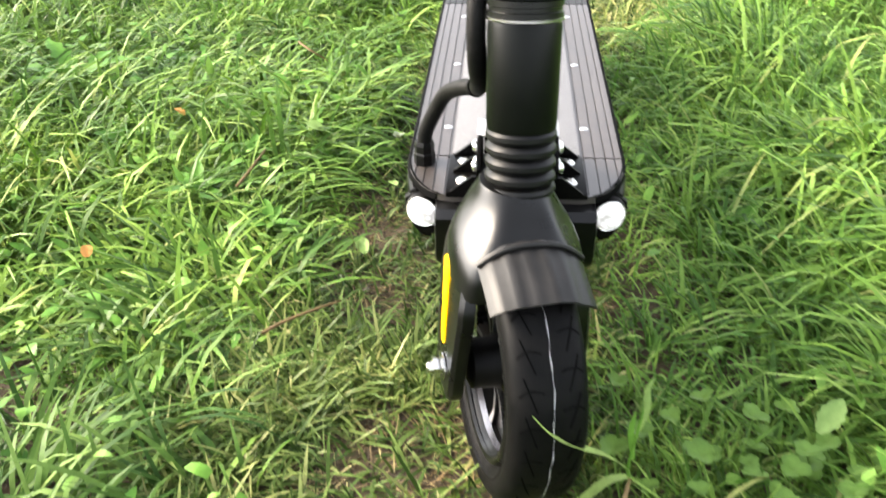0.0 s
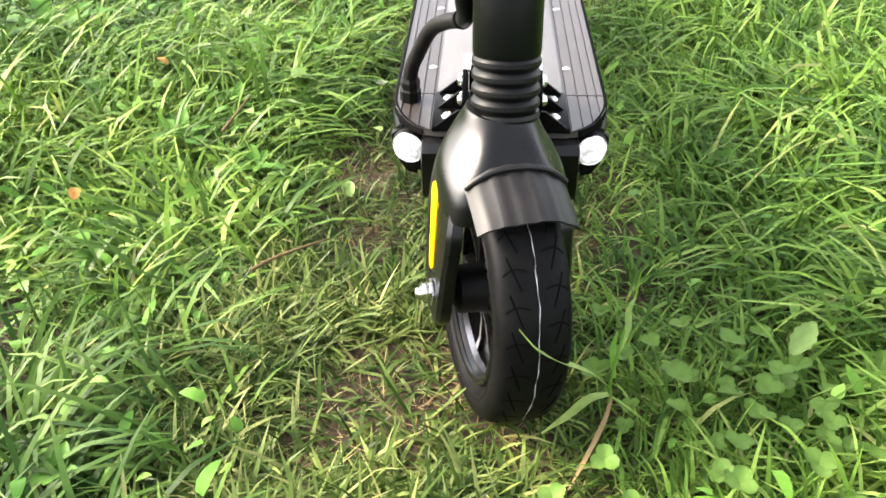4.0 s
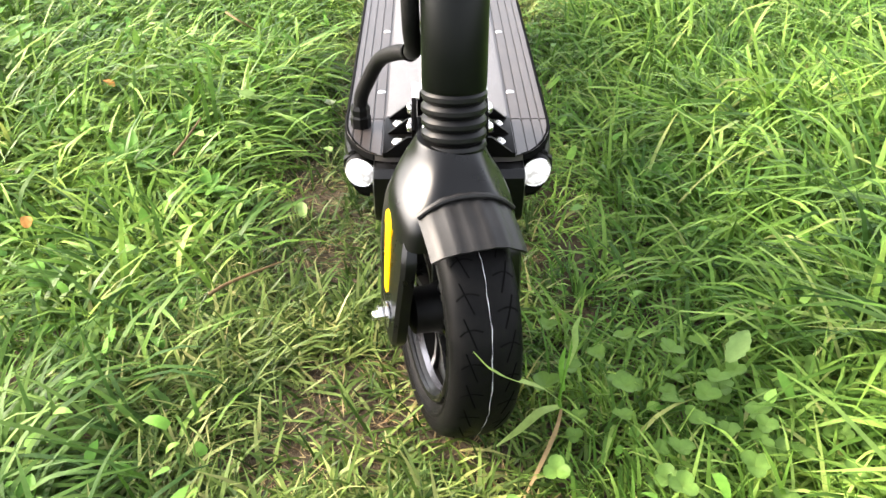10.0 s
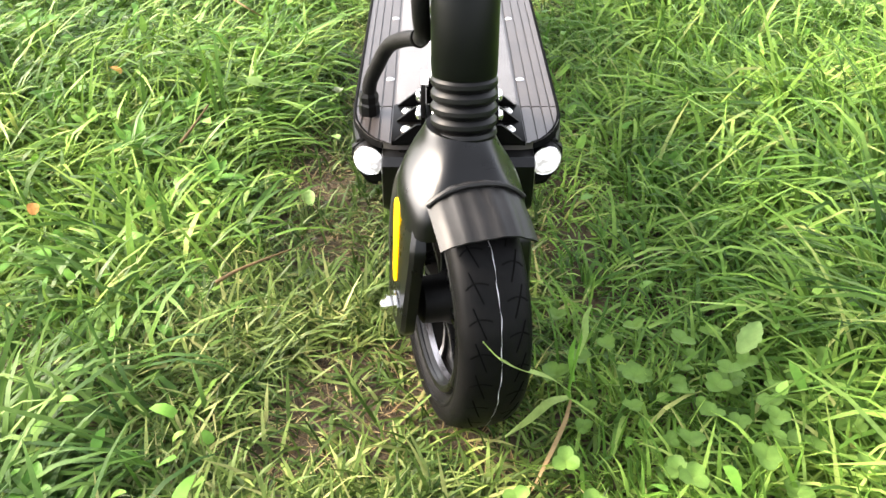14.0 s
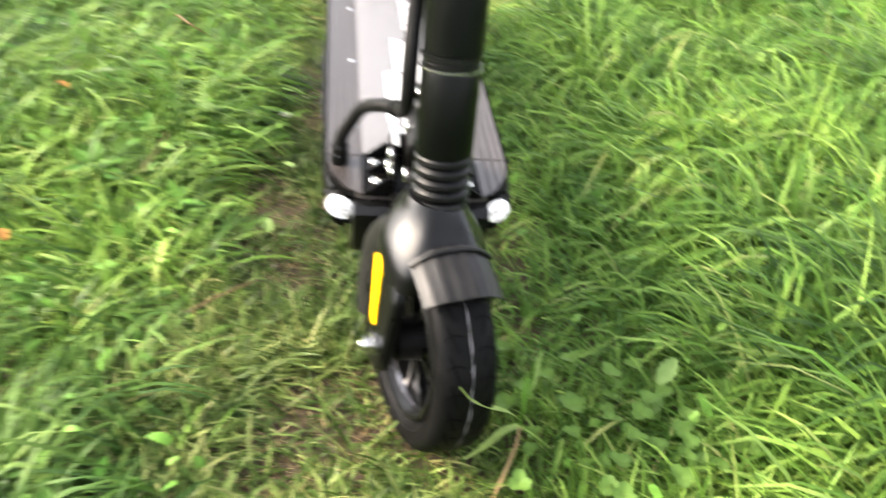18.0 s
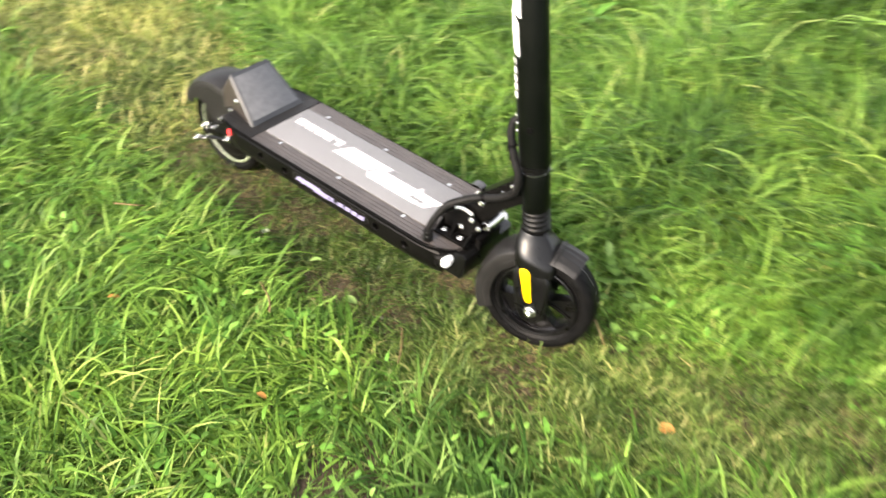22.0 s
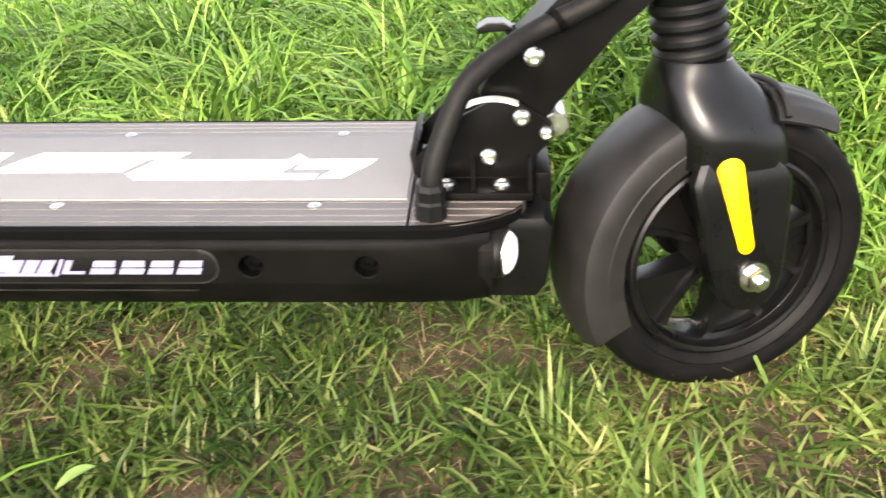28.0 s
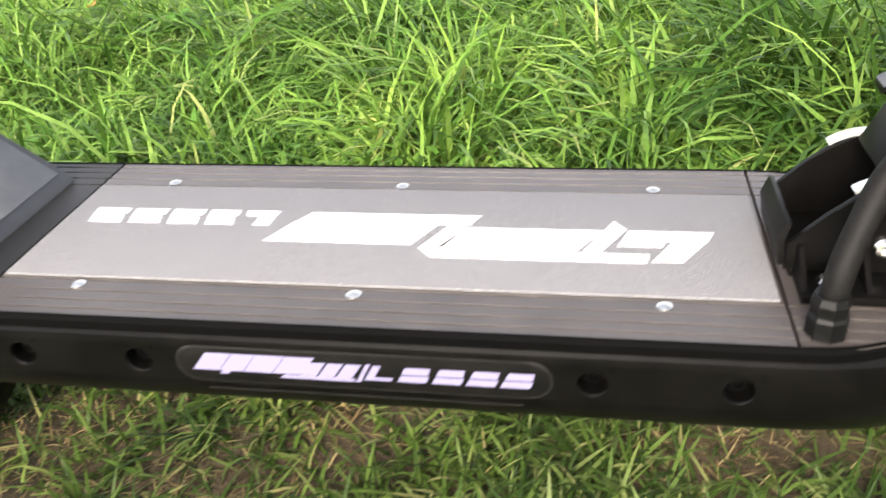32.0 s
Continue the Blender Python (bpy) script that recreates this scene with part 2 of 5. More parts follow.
# trampled green kept low: shade beside and under the deck is in these stops
SHORT = leaf_material("trampled_shaded_grass", [(0.0, (0.018, 0.038, 0.007)), (0.45, (0.049, 0.088, 0.017)), (0.80, (0.108, 0.156, 0.041)), (0.94, (0.165, 0.19, 0.075)), (1.0, (0.26, 0.24, 0.12))])
MATTED = leaf_material("matted_grass", [(0.0, (0.036, 0.066, 0.014)), (0.4, (0.090, 0.140, 0.034)), (0.75, (0.165, 0.220, 0.066)), (1.0, (0.27, 0.28, 0.12))])
DRYGREEN = leaf_material("sun_dried_grass", [(0.0, (0.085, 0.120, 0.030)), (0.4, (0.19, 0.23, 0.065)), (0.75, (0.30, 0.32, 0.115)), (1.0, (0.46, 0.41, 0.20))])
STRAW = leaf_material("dry_straw", [(0.0, (0.080, 0.055, 0.032)), (0.5, (0.19, 0.135, 0.078)), (1.0, (0.38, 0.31, 0.18))], 0.6, 0.12)
CLOVER = leaf_material("clover_leaf", [(0.0, (0.080, 0.160, 0.033)), (0.6, (0.145, 0.245, 0.057)), (1.0, (0.26, 0.36, 0.105))], 0.45, 0.16)
WEED = leaf_material("weed_leaf", [(0.0, (0.075, 0.185, 0.028)), (0.6, (0.12, 0.26, 0.045)), (1.0, (0.19, 0.33, 0.075))], 0.42, 0.2)
SILVERY = leaf_material("pale_leaf_underside", [(0.0, (0.18, 0.29, 0.09)), (1.0, (0.28, 0.38, 0.14))], 0.5, 0.15)
ORANGE = leaf_material("fallen_orange_leaf", [(0.0, (0.55, 0.20, 0.05)), (1.0, (0.70, 0.36, 0.14))], 0.55, 0.3)
PETAL = leaf_material("white_petal", [(0.0, (0.40, 0.44, 0.36)), (1.0, (0.50, 0.53, 0.46))], 0.6, 0.3)
STONE = surface("pale_pebble", (0.13, 0.11, 0.09), (0.22, 0.19, 0.155), (0.7, 0.85), scale=50, fine=400, relief=0.5)


def soil_material():
    k = Mat("bare_soil")
    a, b = k.noise(7.0, 6.0), k.noise(110.0, 6.0, 0.7)
    base = k.ramp(a, [(0.3, (0.034, 0.030, 0.018)), (0.55, (0.072, 0.057, 0.038)), (0.75, (0.14, 0.110, 0.078))])
    spots = k.ramp(b, [(0.3, (0.45, 0.45, 0.42)), (0.7, (1.25, 1.15, 1.05))])
    m = k.t.nodes.new("ShaderNodeMixRGB")
    m.blend_type = 'MULTIPLY'
    m.inputs[0].default_value = 1
    k.link(base, m.inputs[1])
    k.link(spots, m.inputs[2])
    # beyond the strip the soil is hidden by turf
    co = k.t.nodes.new("ShaderNodeTexCoord")
    far = k.t.nodes.new("ShaderNodeVectorMath")
    far.operation = 'LENGTH'
    k.link(co.outputs["Object"], far.inputs[0])
    reach = k.t.nodes.new("ShaderNodeMapRange")
    reach.inputs["From Min"].default_value, reach.inputs["From Max"].default_value = 1.0, 2.4
    k.link(far.outputs["Value"], reach.inputs["Value"])
    turf = k.ramp(k.noise(2.2, 6.0), [(0.3, (0.024, 0.056, 0.010)), (0.7, (0.060, 0.115, 0.022))])
    mix = k.t.nodes.new("ShaderNodeMixRGB")
    k.link(reach.outputs[0], mix.inputs[0])
    k.link(m.outputs[0], mix.inputs[1])
    k.link(turf, mix.inputs[2])
    k.link(mix.outputs[0], k.b.inputs["Base Color"])
    k.b.inputs["Roughness"].default_value = 0.9
    k.b.inputs["Specular IOR Level"].default_value = 0.2
    k.bump(b, 1.0, 0.006)
    return k.m


SOIL = soil_material()


# ---- mesh helpers ----
def part(name, bm, material, parent, label="", smooth=True, m=None):
    me = bpy.data.meshes.new(name)
    if m is not None:
        bm.transform(m)
    bmesh.ops.recalc_face_normals(bm, faces=bm.faces)
    bm.to_mesh(me)
    bm.free()
    me.materials.append(material)
    if smooth:
        me.shade_smooth()
        me.set_sharp_from_angle(angle=radians(32))
    ob = new(name, me)
    ob.parent = parent
    if label:
        ob["label"] = label
    return ob


def add_box(bm, x0, x1, y0, y1, z0, z1, bevel=0.0, m=None):
    r = bmesh.ops.create_cube(bm, size=1, matrix=Matrix.Translation(((x0 + x1) / 2, (y0 + y1) / 2, (z0 + z1) / 2)) @ Matrix.Diagonal((x1 - x0, y1 - y0, z1 - z0, 1)))
    vs = r["verts"]
    if bevel:
        es = list({e for v in vs for e in v.link_edges})
        out = bmesh.ops.bevel(bm, geom=es, offset=bevel, segments=2, affect='EDGES', profile=0.6)
        vs = list({v for f in out["faces"] for v in f.verts} | {v for v in vs if v.is_valid})
    if m is not None:
        bmesh.ops.transform(bm, matrix=m, verts=vs)
    return bm


def box(*a, **k):
    return add_box(bmesh.new(), *a, **k)


def slab(points, lo, hi, axis="x", bevel=0.0):
    """An outline of (a, b) points pushed from lo to hi along an axis: x takes (y, z), y takes (x, z), z takes (x, y)."""
    put3 = {"x": lambda a, b, c: (c, a, b), "y": lambda a, b, c: (a, c, b), "z": lambda a, b, c: (a, b, c)}[axis]
    bm = bmesh.new()
    r0 = [bm.verts.new(put3(a, b, lo)) for a, b in points]
    r1 = [bm.verts.new(put3(a, b, hi)) for a, b in points]
    n = len(points)
    bm.faces.new(r0)
    bm.faces.new(r1[::-1])
    rim = []
    for i in range(n):
        bm.faces.new((r0[i], r1[i], r1[(i + 1) % n], r0[(i + 1) % n]))
    if bevel:
        caps = [e for e in bm.edges if not any(v in r0 for v in e.verts) or not any(v in r1 for v in e.verts)]
        bmesh.ops.bevel(bm, geom=caps, offset=bevel, segments=2, affect='EDGES', profile=0.6)
    return bm


def loft(rings, caps=True, closed=False):
    bm = bmesh.new()
    rows = [[bm.verts.new(p) for p in r] for r in rings]
    n = len(rows[0])
    pairs = list(zip(rows, rows[1:])) + ([(rows[-1], rows[0])] if closed else [])
    for a, b in pairs:
        for i in range(n):
            bm.faces.new((a[i], a[(i + 1) % n], b[(i + 1) % n], b[i]))
    if caps and not closed:
        bm.faces.new(rows[0][::-1])
        bm.faces.new(rows[-1])
    return bm


def lathe(profile, n=40, axis="x"):
    """(radius, along) pairs, closed into a ring where the first and last lie off the axis."""
    rings = []
    for i in range(n):
        a = 2 * math.pi * i / n
        c, s = math.cos(a), math.sin(a)
        rings.append([{"x": (h, r * s, r * c), "y": (r * s, h, r * c), "z": (r * c, r * s, h)}[axis] for r, h in profile])
    bm = bmesh.new()
    rows = [[bm.verts.new(p) for p in r] for r in rings]
    k = len(profile)
    for i in range(n):
        a, b = rows[i], rows[(i + 1) % n]
        for j in range(k - 1):
            bm.faces.new((a[j], a[j + 1], b[j + 1], b[j]))
    if profile[0][0] > 1e-6 and profile[-1][0] > 1e-6 and (profile[0] != profile[-1]):
        for i in range(n):
            a, b = rows[i], rows[(i + 1) % n]
            bm.faces.new((a[-1], a[0], b[0], b[-1]))
    bmesh.ops.remove_doubles(bm, verts=bm.verts, dist=1e-6)
    return bm


def add(bm, other, m=None):
    if m is not None:
        other.transform(m)
    me = bpy.data.meshes.new("tmp")
    other.to_mesh(me)
    other.free()
    bm.from_mesh(me)
    bpy.data.meshes.remove(me)
    return bm


def smooth_line(points, steps=8):
    ps = [Vector(p) for p in points]
    ps = [ps[0] * 2 - ps[1]] + ps + [ps[-1] * 2 - ps[-2]]
    out = []
    for i in range(1, len(ps) - 2):
        a, b, c, d = ps[i - 1:i + 3]
        for s in range(steps):
            t = s / steps
            out.append(0.5 * ((2 * b) + (c - a) * t + (2 * a - 5 * b + 4 * c - d) * t * t + (3 * b - a - 3 * c + d) * t ** 3))
    out.append(ps[-2])
    return out


def tube(points, radius, n=12, steps=8):
    line = smooth_line(points, steps)
    rings = []
    up = Vector((0.3, 0.9, 0.1))
    for i, p in enumerate(line):
        d = (line[min(i + 1, len(line) - 1)] - line[max(i - 1, 0)]).normalized()
        u = (up - d * up.dot(d)).normalized()
        v = d.cross(u)
        up = u
        r = radius(i / (len(line) - 1)) if callable(radius) else radius
        rings.append([p + (u * math.cos(2 * math.pi * j / n) + v * math.sin(2 * math.pi * j / n)) * r for j in range(n)])
    return loft(rings)


def bolt_mesh(r=0.006, h=0.005, hexed=False, axis_matrix=None):
    """A pan head with a recess, or a hex nut with its stud, that points along +z."""
    if hexed:
        pts = [(r * math.cos(math.pi * i / 3), r * math.sin(math.pi * i / 3)) for i in range(6)]
        bm = slab(pts, 0.0016, h, "z", 0.0006)
        add(bm, lathe([(0, 0), (r * 1.3, 0), (r * 1.3, 0.0014), (r * 0.9, 0.002), (0, 0.002)], 24, "z"))
        add(bm, lathe([(0, h), (r * 0.55, h), (r * 0.55, h + 0.004), (r * 0.4, h + 0.005), (0, h + 0.005)], 16, "z"))
    else:
        bm = lathe([(0, 0), (r, 0), (r, h * 0.45), (r * 0.75, h * 0.9), (r * 0.45, h), (r * 0.4, h * 0.45), (0, h * 0.45)], 20, "z")
    if axis_matrix is not None:
        bm.transform(axis_matrix)
    return bm


TO_LEFT = Euler((0, radians(-90), 0)).to_matrix().to_4x4()
TO_RIGHT = Euler((0, radians(90), 0)).to_matrix().to_4x4()


def move(x, y, z):
    return Matrix.Translation((x, y, z))


# ---- ground ----
def ground_z(x, y):
    yy = max(-3.0, min(y, 3.0))
    return -0.014 - 0.034 * (yy + 0.02) + 0.010 * noise.noise((x * 2.3, y * 2.3, 1.7)) + 0.005 * noise.noise((x * 9, y * 9, 4.2))


TRACK_Y = (-0.9, -0.45, -0.2, 0.0, 0.4, 0.8, 1.0, 1.3, 1.7, 2.3, 3.2)
TRACK_X = (0.28, 0.10, -0.07, -0.125, -0.11, -0.06, 0.04, 0.18, 0.25, 0.22, 0.15)
TRACK_W = (0.3, 0.7, 1.0, 1.0, 1.0, 0.95, 0.85, 0.9, 0.95, 0.9, 0.3)
TRACK_HALF = (0.16, 0.16, 0.16, 0.16, 0.16, 0.16, 0.17, 0.22, 0.28, 0.32, 0.32)


def worn(x, y):
    """1 on the trodden track that runs under and beside the scooter, 0 in the meadow."""
    centre = float(np.interp(y, TRACK_Y, TRACK_X)) + 0.035 * noise.noise((0.0, y * 3.0, 9.1))
    half = float(np.interp(y, TRACK_Y, TRACK_HALF)) + 0.05 * noise.noise((3.0, y * 2.2, 2.0)) + 0.03 * noise.noise((x * 7, y * 7, 6.0))
    d = abs(x - centre) / half
    w = max(0.0, min(1.0, 1.45 - d)) * float(np.interp(y, TRACK_Y, TRACK_W))
    if -0.12 < x < 0.12 and 0.1 < y < 1.0:
        w = max(w, 0.75)
    return w


def build_ground():
    lines = sorted({round(v, 4) for v in list(np.linspace(-1.4, 1.6, 101)) + [-400, -150, -60, -25, -12, -7, -4.5, -3, -2.2, -1.75, 1.9, 2.4, 3, 3.8, 5, 7, 12, 25, 60, 150, 400]})
    rows = sorted({round(v, 4) for v in list(np.linspace(-1.2, 2.0, 107)) + [-400, -150, -60, -25, -12, -7, -4.5, -3, -2.2, -1.6, 2.4, 3, 3.8, 5, 7, 12, 25, 60, 150, 400]})
    verts = [(x, y, ground_z(x, y)) for y in rows for x in lines]
    w = len(lines)
    faces = [(j * w + i, j * w + i + 1, (j + 1) * w + i + 1, (j + 1) * w + i) for j in range(len(rows) - 1) for i in range(w - 1)]
    me = bpy.data.meshes.new("ground")
    me.from_pydata(verts, [], faces)
    me.materials.append(SOIL)
    me.shade_smooth()
    tagged(new("ground", me), "brown trodden soil under the meadow grass", "ground", kind="structure")


build_ground()


# ---- the scooter ----
scooter = tagged(new("electric_scooter"), "black electric kick scooter with grey grip deck standing on grass", "scooter")

# deck: ribbed top boards in three lengths
HALF = 0.105
TOP = 0.165


def deck_profile(limit=HALF):
    pts = []
    x = 0.0
    right = [(0.0, TOP)]
    for g in (0.0655, 0.0765, 0.0865, 0.0955):
        right += [(g - 0.0009, TOP), (g - 0.0005, TOP - 0.0016), (g + 0.0005, TOP - 0.0016), (g + 0.0009, TOP)]
    right += [(HALF - 0.0025, TOP), (HALF, TOP - 0.0025), (HALF, TOP - 0.007), (0.0, TOP - 0.007)]
    right = [(min(x, limit), z) for x, z in right]
    return right + [(-x, z) for x, z in right[-2:0:-1]]


def deck_board(stations):
    return loft([[(x, y, z) for x, z in deck_profile(lim)] for y, lim in stations])


deck = part("deck", deck_board([(0.2065, HALF), (0.680, HALF)]), RAIL, scooter, "brown-black ribbed aluminium deck board")
nose = part("deck_nose", deck_board([(0.128, 0.060), (0.131, 0.072), (0.137, 0.081), (0.147, 0.089), (0.160, 0.096), (0.175, 0.1015), (0.190, 0.1042), (0.2045, HALF)]), RAIL, scooter, "ribbed front deck section with rounded corners")
tail = part("deck_tail", deck_board([(0.682, HALF), (0.745, HALF), (0.775, 0.098), (0.79, 0.088)]), PLASTIC, scooter, "plain black rear deck section")
part("grip_mat", box(-0.0625, 0.0625, 0.2085, 0.6785, TOP - 0.001, TOP + 0.0016, bevel=0.0006), GRIP, deck, "speckled grey grip tape mat")
for sx in (-1, 1):
    for k in range(3):
        part("screw", lathe([(0, 0.0016), (0.0028, 0.0012), (0.0046, 0.0), (0.0046, -0.001), (0, -0.001)], 18, "z"), CHROME, deck, "bright deck screw", m=move(sx * 0.0705, 0.27 + 0.1765 * k, TOP + 0.0004))

for s in (-1, 1):
    stations = [(0.131, 0.0725), (0.137, 0.0815), (0.147, 0.0895), (0.160, 0.0965), (0.175, 0.1020), (0.190, 0.1047), (0.205, 0.1055), (0.735, 0.1055), (0.745, 0.1055), (0.775, 0.0985)]
    part("deck_trim", loft([[(s * (lim - 0.0032), y, TOP - 0.0072), (s * (lim + 0.0007), y, TOP - 0.0072), (s * (lim + 0.0007), y, TOP - 0.0018), (s * (lim - 0.0014), y, TOP + 0.0004), (s * (lim - 0.0032), y, TOP + 0.0004)] for y, lim in stations]), GROOVE, deck, "black edge trim of the deck")

# white printed lettering on the mat, drawn as plain slanted bars
ZP = TOP + 0.0021


def print_bar(pts, parent, z=ZP, mat=WHITE):
    return part("printed_bar", slab(pts, z - 0.0008, z, "z"), mat, parent, smooth=False)


def deck_print():
    # the short word: five blocks, each with a notch
    for y1, y0 in ((0.660, 0.634), (0.630, 0.605), (0.601, 0.577), (0.573, 0.551)):
        print_bar([(0.0055, y0), (0.0055, y1 - 0.002), (0.0145, y1), (0.0145, y0 + 0.002)], deck)
        print_bar([(0.0148, y0 + 0.006), (0.0148, y1), (0.0255, y1 + 0.001), (0.0255, y0 + 0.001), (0.0185, y0 + 0.001)], deck)
    print_bar([(0.0185, 0.524), (0.0185, 0.546), (0.0255, 0.547), (0.0255, 0.523)], deck)
    print_bar([(0.0055, 0.525), (0.0055, 0.537), (0.0182, 0.536), (0.0182, 0.524)], deck)
    # the first long word: slanted strokes under one rail with a tail
    print_bar([(0.0120, 0.389), (0.0120, 0.508), (0.0250, 0.500), (0.0250, 0.383)], deck)
    for y1, w in ((0.522, 0.014), (0.507, 0.027), (0.479, 0.024), (0.454, 0.015), (0.438, 0.015)):
        print_bar([(-0.0145, y1 - w), (-0.0145, y1), (0.0117, y1 - 0.013), (0.0117, y1 - 0.013 - w)], deck)
    # the second long word: two rails that meet in a slanted head, a raised stroke and a hooked end
    print_bar([(-0.0185, 0.404), (-0.0185, 0.418), (0.0090, 0.404), (0.0090, 0.390)], deck)
    print_bar([(-0.0290, 0.278), (-0.0290, 0.408), (-0.0188, 0.417), (-0.0188, 0.276)], deck)
    y = 0.4025
    for w in (0.016, 0.022, 0.023, 0.022):
        print_bar([(-0.0165, y - w + 0.003), (-0.0165, y + 0.003), (0.0090, y - 0.0125), (0.0090, y - 0.0125 - w)], deck)
        y -= w + 0.0012
    print_bar([(-0.0165, 0.304), (-0.0165, 0.3155), (0.0215, 0.297), (0.0110, 0.289)], deck)
    print_bar([(-0.0100, 0.268), (-0.0100, 0.295), (0.0095, 0.288), (0.0095, 0.262)], deck)
    print_bar([(-0.0030, 0.241), (-0.0030, 0.2665), (0.0095, 0.261), (0.0095, 0.236)], deck)
    print_bar([(-0.0270, 0.257), (-0.0270, 0.275), (-0.0035, 0.262), (-0.0035, 0.242)], deck)


deck_print()

# the box below the boards, and the two side extrusions
part("battery_case", box(-0.086, 0.086, 0.165, 0.785, 0.098, 0.158, bevel=0.006), MATTE, scooter, "black battery case under the deck")


def side_profile(s):
    pts = [(0.090, 0.1575), (0.1035, 0.1575), (0.1065, 0.1545), (0.1075, 0.150), (0.1075, 0.126), (0.1045, 0.116), (0.098, 0.106), (0.090, 0.104)]
    return [(s * x, z) for x, z in pts]


HOLES = (0.2325, 0.308, 0.571, 0.647)


def bored_cell(bm, x0, x1, y, z, hy, hz, r, n=24):
    """A flat rectangle with a round blind hole bored from x0 to x1."""
    outer, lip, inner, floor_ring = [], [], [], []
    for k in range(n):
        a = 2 * math.pi * (k + 0.5) / n
        c, d = math.cos(a), math.sin(a)
        g = min(hy / max(abs(c), 1e-6), hz / max(abs(d), 1e-6))
        outer.append(bm.verts.new((x0, y + c * g, z + d * g)))
        lip.append(bm.verts.new((x0, y + c * r * 1.09, z + d * r * 1.09)))
        inner.append(bm.verts.new((x0 + (x1 - x0) * 0.07, y + c * r, z + d * r)))
        floor_ring.append(bm.verts.new((x1, y + c * r, z + d * r)))
    for k in range(n):
        j = (k + 1) % n
        for p, q in ((outer, lip), (lip, inner), (inner, floor_ring)):
            bm.faces.new((p[k], p[j], q[j], q[k]))
    bm.faces.new(floor_ring)


for s in (-1, 1):
    rings = []
    for y, dx, dz in ((0.1515, -0.0100, 0.0), (0.153, -0.0072, 0.0), (0.160, -0.0056, 0.0), (0.172, -0.0034, 0.0), (0.192, -0.0008, 0.0), (0.215, 0, 0), (0.715, 0, 0), (0.742, -0.004, 0.0), (0.765, -0.011, 0.001), (0.780, -0.016, 0.002)):
        rings.append([(x + s * dx, y, z + dz) for x, z in side_profile(s)])
    shell = loft(rings)
    flat = [f for f in shell.faces if abs(abs(f.calc_center_median().x) - 0.1075) < 0.0001 and 0.22 < f.calc_center_median().y < 0.71]
    bmesh.ops.delete(shell, geom=flat, context='FACES_ONLY')
    edge = 0.215
    for y in HOLES:
        face = [(s * 0.1075, edge, 0.126), (s * 0.1075, y - 0.011, 0.126), (s * 0.1075, y - 0.011, 0.150), (s * 0.1075, edge, 0.150)]
        shell.faces.new([shell.verts.new(p) for p in face])
        bored_cell(shell, s * 0.1075, s * 0.0965, y, 0.138, 0.011, 0.012, 0.0078)
        edge = y + 0.011
    shell.faces.new([shell.verts.new(p) for p in ((s * 0.1075, edge, 0.126), (s * 0.1075, 0.715, 0.126), (s * 0.1075, 0.715, 0.150), (s * 0.1075, edge, 0.150))])
    bmesh.ops.remove_doubles(shell, verts=shell.verts, dist=0.00001)
    side = part("side_extrusion", shell, SIDE, scooter, "satin black side extrusion of the deck")
    # the bolt heads are near-zero black: the hole's shade is put into their colour
    for y in HOLES:
        part("sunk_bolt", bolt_mesh(0.0062, 0.004), GROOVE, side, "bolt sunk in a round hole, coloured near-black for the hole's shade", m=move(s * 0.0965, y, 0.138) @ (TO_LEFT if s < 0 else TO_RIGHT))
    if s < 0:
        stadium = []
        for k in range(13):
            a = math.pi * (k / 12) - math.pi / 2
            stadium.append((0.5335 + 0.0125 * math.cos(a), 0.1385 + 0.0115 * math.sin(a)))
        for k in range(13):
            a = math.pi * (k / 12) + math.pi / 2
            stadium.append((0.3425 + 0.0125 * math.cos(a), 0.1385 + 0.0115 * math.sin(a)))
        part("panel_rim", slab([(y + (0.0011 if y > 0.44 else -0.0011), z + (0.0011 if z > 0.1385 else -0.0011)) for y, z in stadium], -0.1080, -0.106, "x", 0.0004), PLASTIC, side, "thin raised rim round the light panel")
        panel = part("light_panel", slab(stadium, -0.1083, -0.106, "x", 0.0005), MATTE, scooter, "dark pill-shaped light panel on the side")
        def led_bar(pts):
            part("light_bar", slab(pts, -0.10855, -0.1081, "x"), LEDS, panel, smooth=False)

        for y1, w in ((0.537, 0.016), (0.5205, 0.014), (0.5060, 0.017), (0.4885, 0.017)):
            led_bar([(y1, 0.1345), (y1 - 0.0095, 0.1468), (y1 - 0.0095 - w, 0.1468), (y1 - w, 0.1345)])
        led_bar([(0.5205, 0.1322), (0.5190, 0.1343), (0.5140, 0.1343), (0.5155, 0.1322)])
        led_bar([(0.4840, 0.1315), (0.4815, 0.1338), (0.4405, 0.1338), (0.4395, 0.1315)])
        for y1 in (0.4715, 0.4610, 0.4505):
            led_bar([(y1, 0.1341), (y1 - 0.0065, 0.1435), (y1 - 0.0155, 0.1435), (y1 - 0.0090, 0.1341)])
        led_bar([(0.4390, 0.1315), (0.4325, 0.1442), (0.4300, 0.1442), (0.4365, 0.1315)])
        led_bar([(0.4340, 0.1332), (0.4285, 0.1434), (0.4240, 0.1434), (0.4283, 0.1354), (0.4175, 0.1354), (0.4185, 0.1332)])
        for y1 in (0.4150, 0.3955, 0.3765, 0.3575):
            led_bar([(y1, 0.1332), (y1 - 0.0020, 0.1375), (y1 - 0.0180, 0.1375), (y1 - 0.0160, 0.1332)])
            led_bar([(y1 - 0.0025, 0.1384), (y1 - 0.0048, 0.1432), (y1 - 0.0190, 0.1432), (y1 - 0.0175, 0.1384)])
